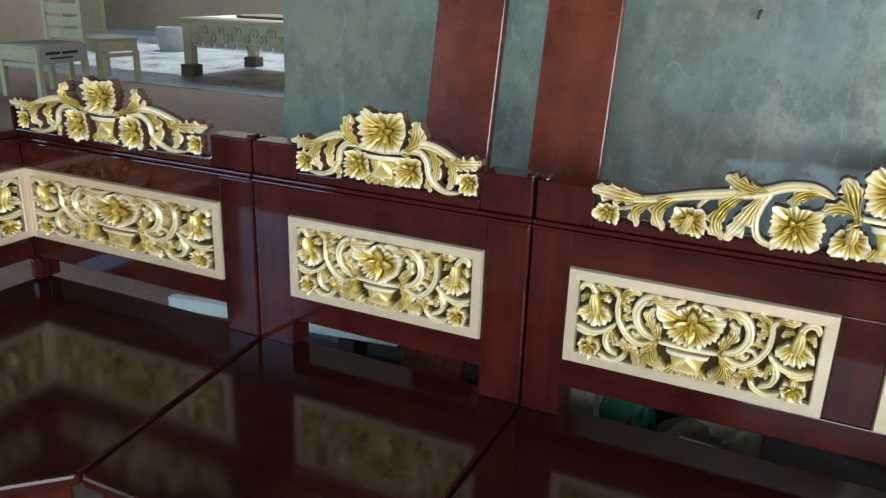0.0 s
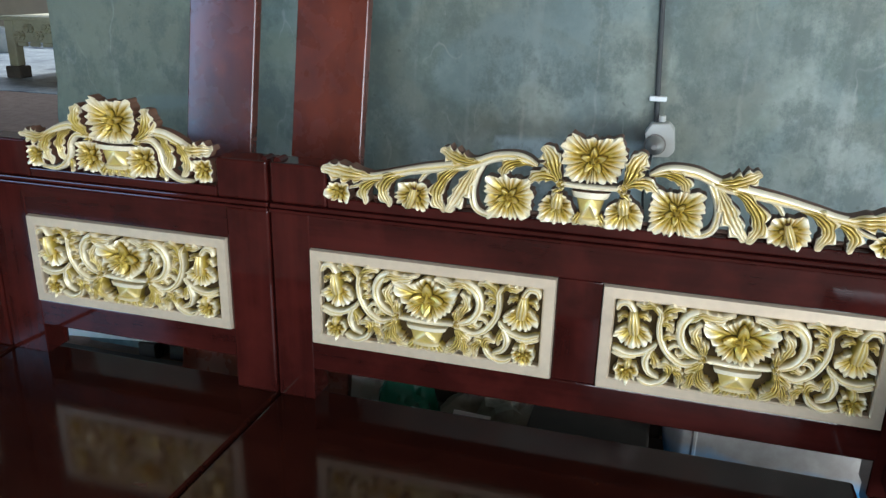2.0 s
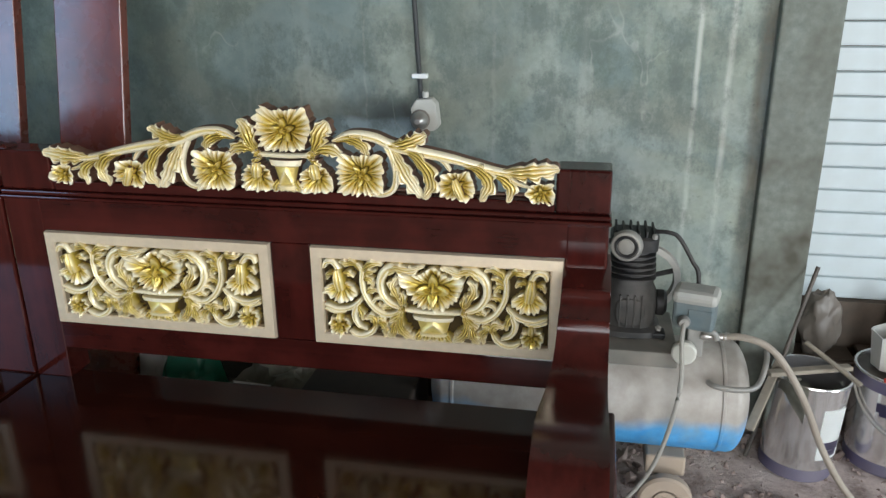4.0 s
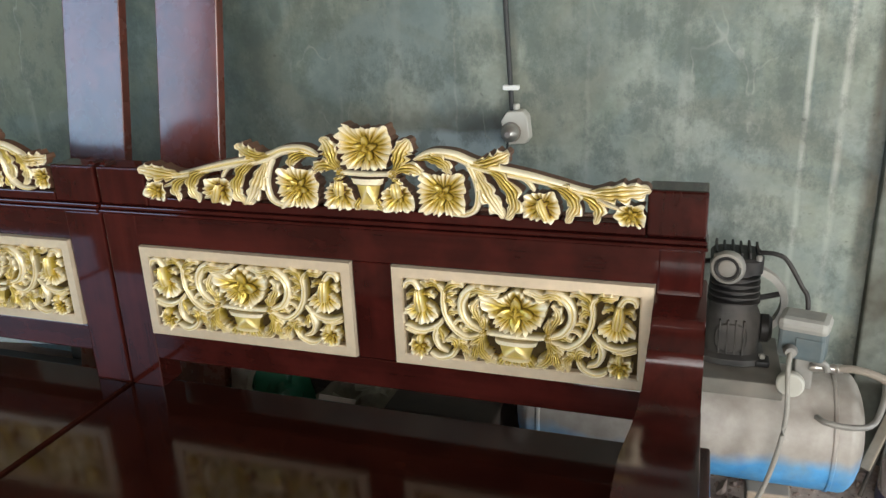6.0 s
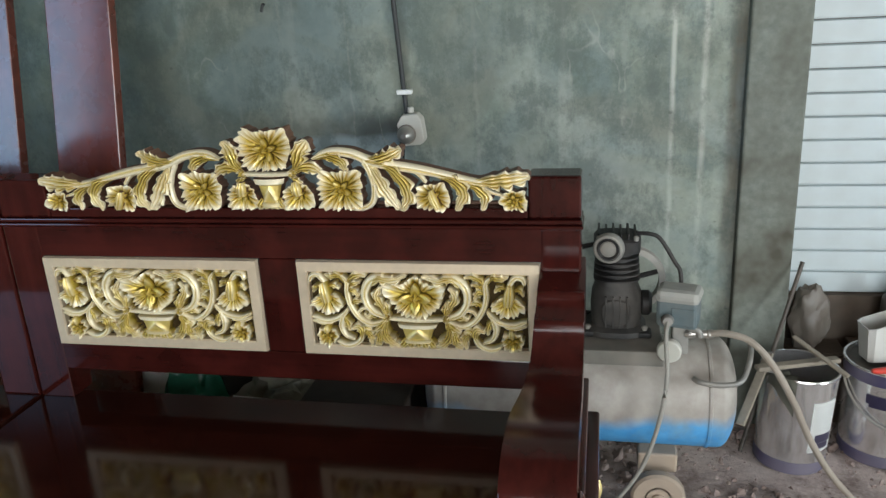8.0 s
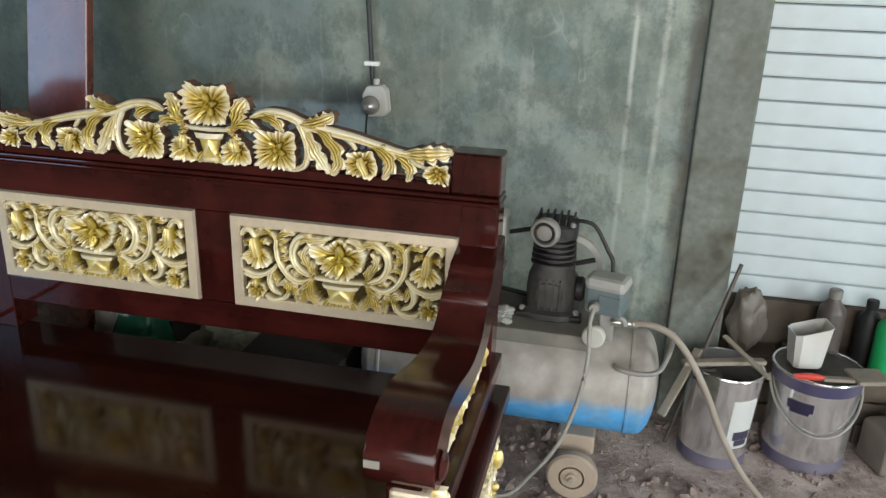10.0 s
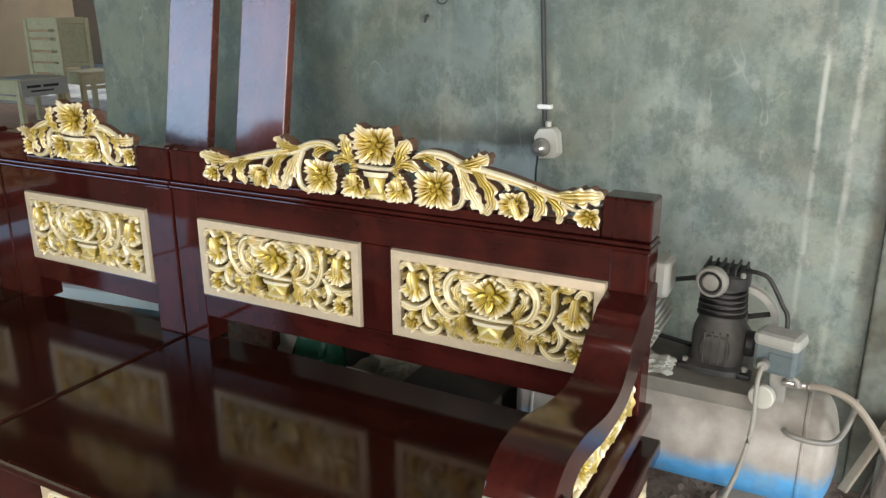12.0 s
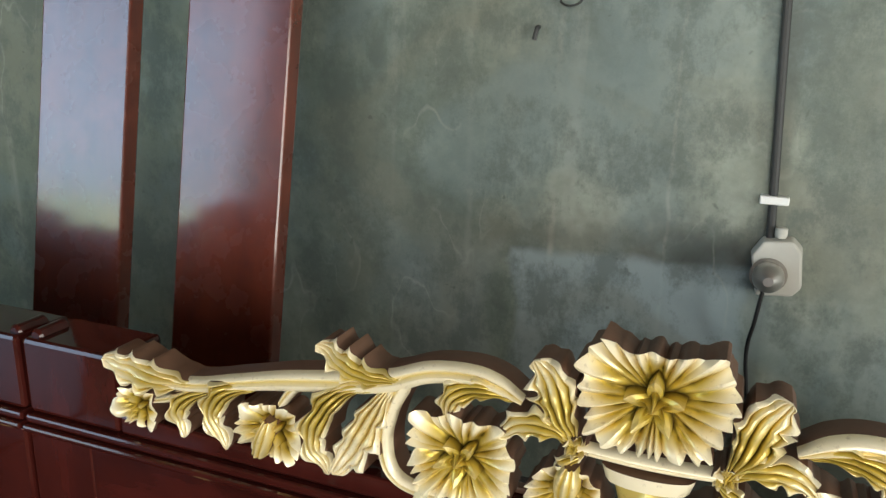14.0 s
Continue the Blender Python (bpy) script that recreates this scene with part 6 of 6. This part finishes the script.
crate(1.375, 1.555, 2.400, 2.515, 0.235, "small dusty dark wooden crate behind the paint pails")
crate(1.575, 1.77, 2.415, 2.515, 0.245, "dusty dark wooden crate behind the paint pails")
crate(1.79, 2.30, 2.36, 2.515, 0.225, "low dusty dark wooden crate beside the paint pails")
heap("paper", (0.725, 1.985, 0), (0.050, 0.045, 0.040), GREYWRAP, "crumpled greyish paper lying on the compressor plate", "paper", 21.3, 0.5, 0.424)
heap("sack", (1.452, 2.452, 0), (0.056, 0.044, 0.215), GREYPLASTIC, "crumpled smoky plastic sack standing on the crate", "sack", 5.3, 0.22, G + 0.232)
bottle((1.690, 2.465), G + 0.245, 0.040, 0.215, DARKBOTTLE, GREYMETAL, "dark brown bottle with a grey cap on the crate")
bottle((1.838, 2.41), G + 0.225, 0.035, 0.225, GREEN, DARKGREEN, "bright green plastic bottle with a dark green cap")
bottle((1.80, 2.475), G + 0.225, 0.036, 0.21, BLACK, BLACK, "black plastic bottle behind a green one")
bottle((1.865, 2.275), G, 0.066, 0.185, GREYPLASTIC, GREYPLASTIC, "dusty translucent jug standing on the dirt", True, "jug")
lone("plastic_box", boxed((1.885, 1.985, 2.385, 2.455, G + 0.226, G + 0.325), bevel=0.012), WHITEPLASTIC, "small cloudy white plastic box on the crate", "box")
lone("iron_rod", tube([(1.235, 2.215, G), (1.318, 2.290, 0.27), (1.393, 2.358, 0.525)], 0.0062, 12, 10), GRIME, "thin dark iron rod leaning on the post", "rod", smooth=True)


def stick(p, q, w, label):
    p, q = Vector(p), Vector(q)
    d = q - p
    bm = boxed((0, d.length, -w, w, -w * 0.5, w * 0.5), bevel=0.003)
    bmesh.ops.transform(bm, matrix=Matrix.Translation(p) @ d.to_track_quat("X", "Z").to_matrix().to_4x4(), verts=bm.verts)
    return lone("stick", bm, DUSTYWOOD, label, "stick", "sticks on the pail")


stick((1.245, 2.13, 0.296), (1.475, 2.22, 0.288), 0.013, "pale wooden stick across the open pail")
stick((1.36, 2.25, 0.340), (1.475, 2.12, 0.286), 0.008, "thin pale stick resting on the pail rim")
stick((1.20, 2.06, 0.16), (1.29, 2.20, 0.310), 0.012, "short pale stick leaning on the pail")


# ---- things on the ground behind the sofa ----
heap("plastic_bag", (-0.325, 1.94, 0), (0.085, 0.10, 0.40), DARKGREEN, "crumpled dark green plastic bag behind the sofa", "bag", 3.1)
heap("grey_cloth", (-0.08, 2.02, 0), (0.18, 0.15, 0.30), RAGDARK, "crumpled dark grey cloth behind the sofa", "cloth", 7.7)
heap("plastic_bag", (-0.49, 2.06, 0), (0.09, 0.10, 0.36), WHITEPLASTIC, "crumpled whitish plastic bag behind the sofa", "bag", 12.4)


def paper_card():
    bm = boxed((-0.05, 0.05, -0.001, 0.001, 0.0, 0.30), bevel=0)
    bmesh.ops.transform(bm, matrix=pose(-0.205, 1.90, G, 8, 14, 20), verts=bm.verts)
    return lone("card", bm, FOAM, "white folded card standing behind the sofa", "card")


paper_card()
lone("wooden_box", boxed((0.02, 0.32, 1.86, 2.1, G, 0.27), bevel=0.006), BOARDDARK, "dusty dark wooden box behind the sofa", "box")


def white_board():
    bm = boxed((-0.47, 0.64, -0.022, 0.022, 0.0, 0.056), bevel=0.003)
    bmesh.ops.transform(bm, matrix=pose(-1.89, 2.362, G + 0.038, 0, -4.2, 0.5), verts=bm.verts)
    return lone("white_board", bm, FOAM, "long white board lying at the foot of the wall", "board")


lone("wooden_block", boxed((-1.50, -1.43, 2.335, 2.390, G, 0.0455), bevel=0.004), BOARDDARK, "small dark block under the end of a white board", "block")


white_board()


def dark_boards():
    t = thing("board_stack", (-1.2, 2.0, G), "dark dusty boards lying on the dirt behind the sofa", "boards")
    for x0, x1, y0, y1, z in ((-2.02, -0.46, 1.74, 1.92, 0), (-2.06, -0.50, 1.93, 2.12, 0), (-1.98, -0.62, 2.13, 2.31, 0), (-0.44, 0.38, 2.14, 2.34, 0), (0.33, 0.39, 1.75, 2.13, 0), (-1.30, -0.55, 1.80, 1.98, 1)):
        part("board", boxed((x0, x1, y0, y1, G + 0.004 + 0.03 * z, G + 0.032 + 0.03 * z), bevel=0.004), BOARDDARK, t)

    bm = boxed((-1.39, 0.36, -0.012, 0.012, 0.0, 0.26), bevel=0.003)
    bmesh.ops.transform(bm, matrix=pose(0, 2.375, G, -6, 0, 0), verts=bm.verts)
    part("leaning_board", bm, BOARDDARK, t)


dark_boards()


def clods():
    """Loose lumps of dirt round the compressor and pails."""
    rnd = random.Random(11)
    unit = bmesh.new()
    bmesh.ops.create_icosphere(unit, subdivisions=1, radius=1)
    ball = [v.co.copy() for v in unit.verts]
    tris = [[v.index for v in f.verts] for f in unit.faces]
    unit.free()
    verts, faces = [], []
    for k in range(4200):
        x, y = rnd.uniform(0.75, 2.6), rnd.uniform(1.35, 2.42)
        r = 0.0025 + 0.019 * rnd.random() ** 3.6
        if noise.noise((x * 3.1, y * 3.1, 2.0)) < -0.12:
            r *= 0.45
        if noise.noise((x * 9.0, y * 9.0, 7.0)) < -0.05:
            r *= 0.6
        m = Matrix.Translation((x, y, G + r * 0.15)) @ Euler((rnd.random() * 6, rnd.random() * 6, rnd.random() * 6)).to_matrix().to_4x4() @ Matrix.Diagonal((r * rnd.uniform(0.8, 1.5), r, r * rnd.uniform(0.35, 0.7), 1))
        start = len(verts)
        for c in ball:
            q = m @ c
            verts.append(q + 0.5 * r * noise.noise_vector(q * 70))
        faces += [[start + i for i in f] for f in tris]
    me = bpy.data.meshes.new("dirt_clods")
    me.from_pydata(verts, [], faces)
    me.materials.append(DIRT)
    return tagged(new("dirt_clods", me), "loose brown lumps of dirt on the floor", "dirt", "", "stuff")


clods()
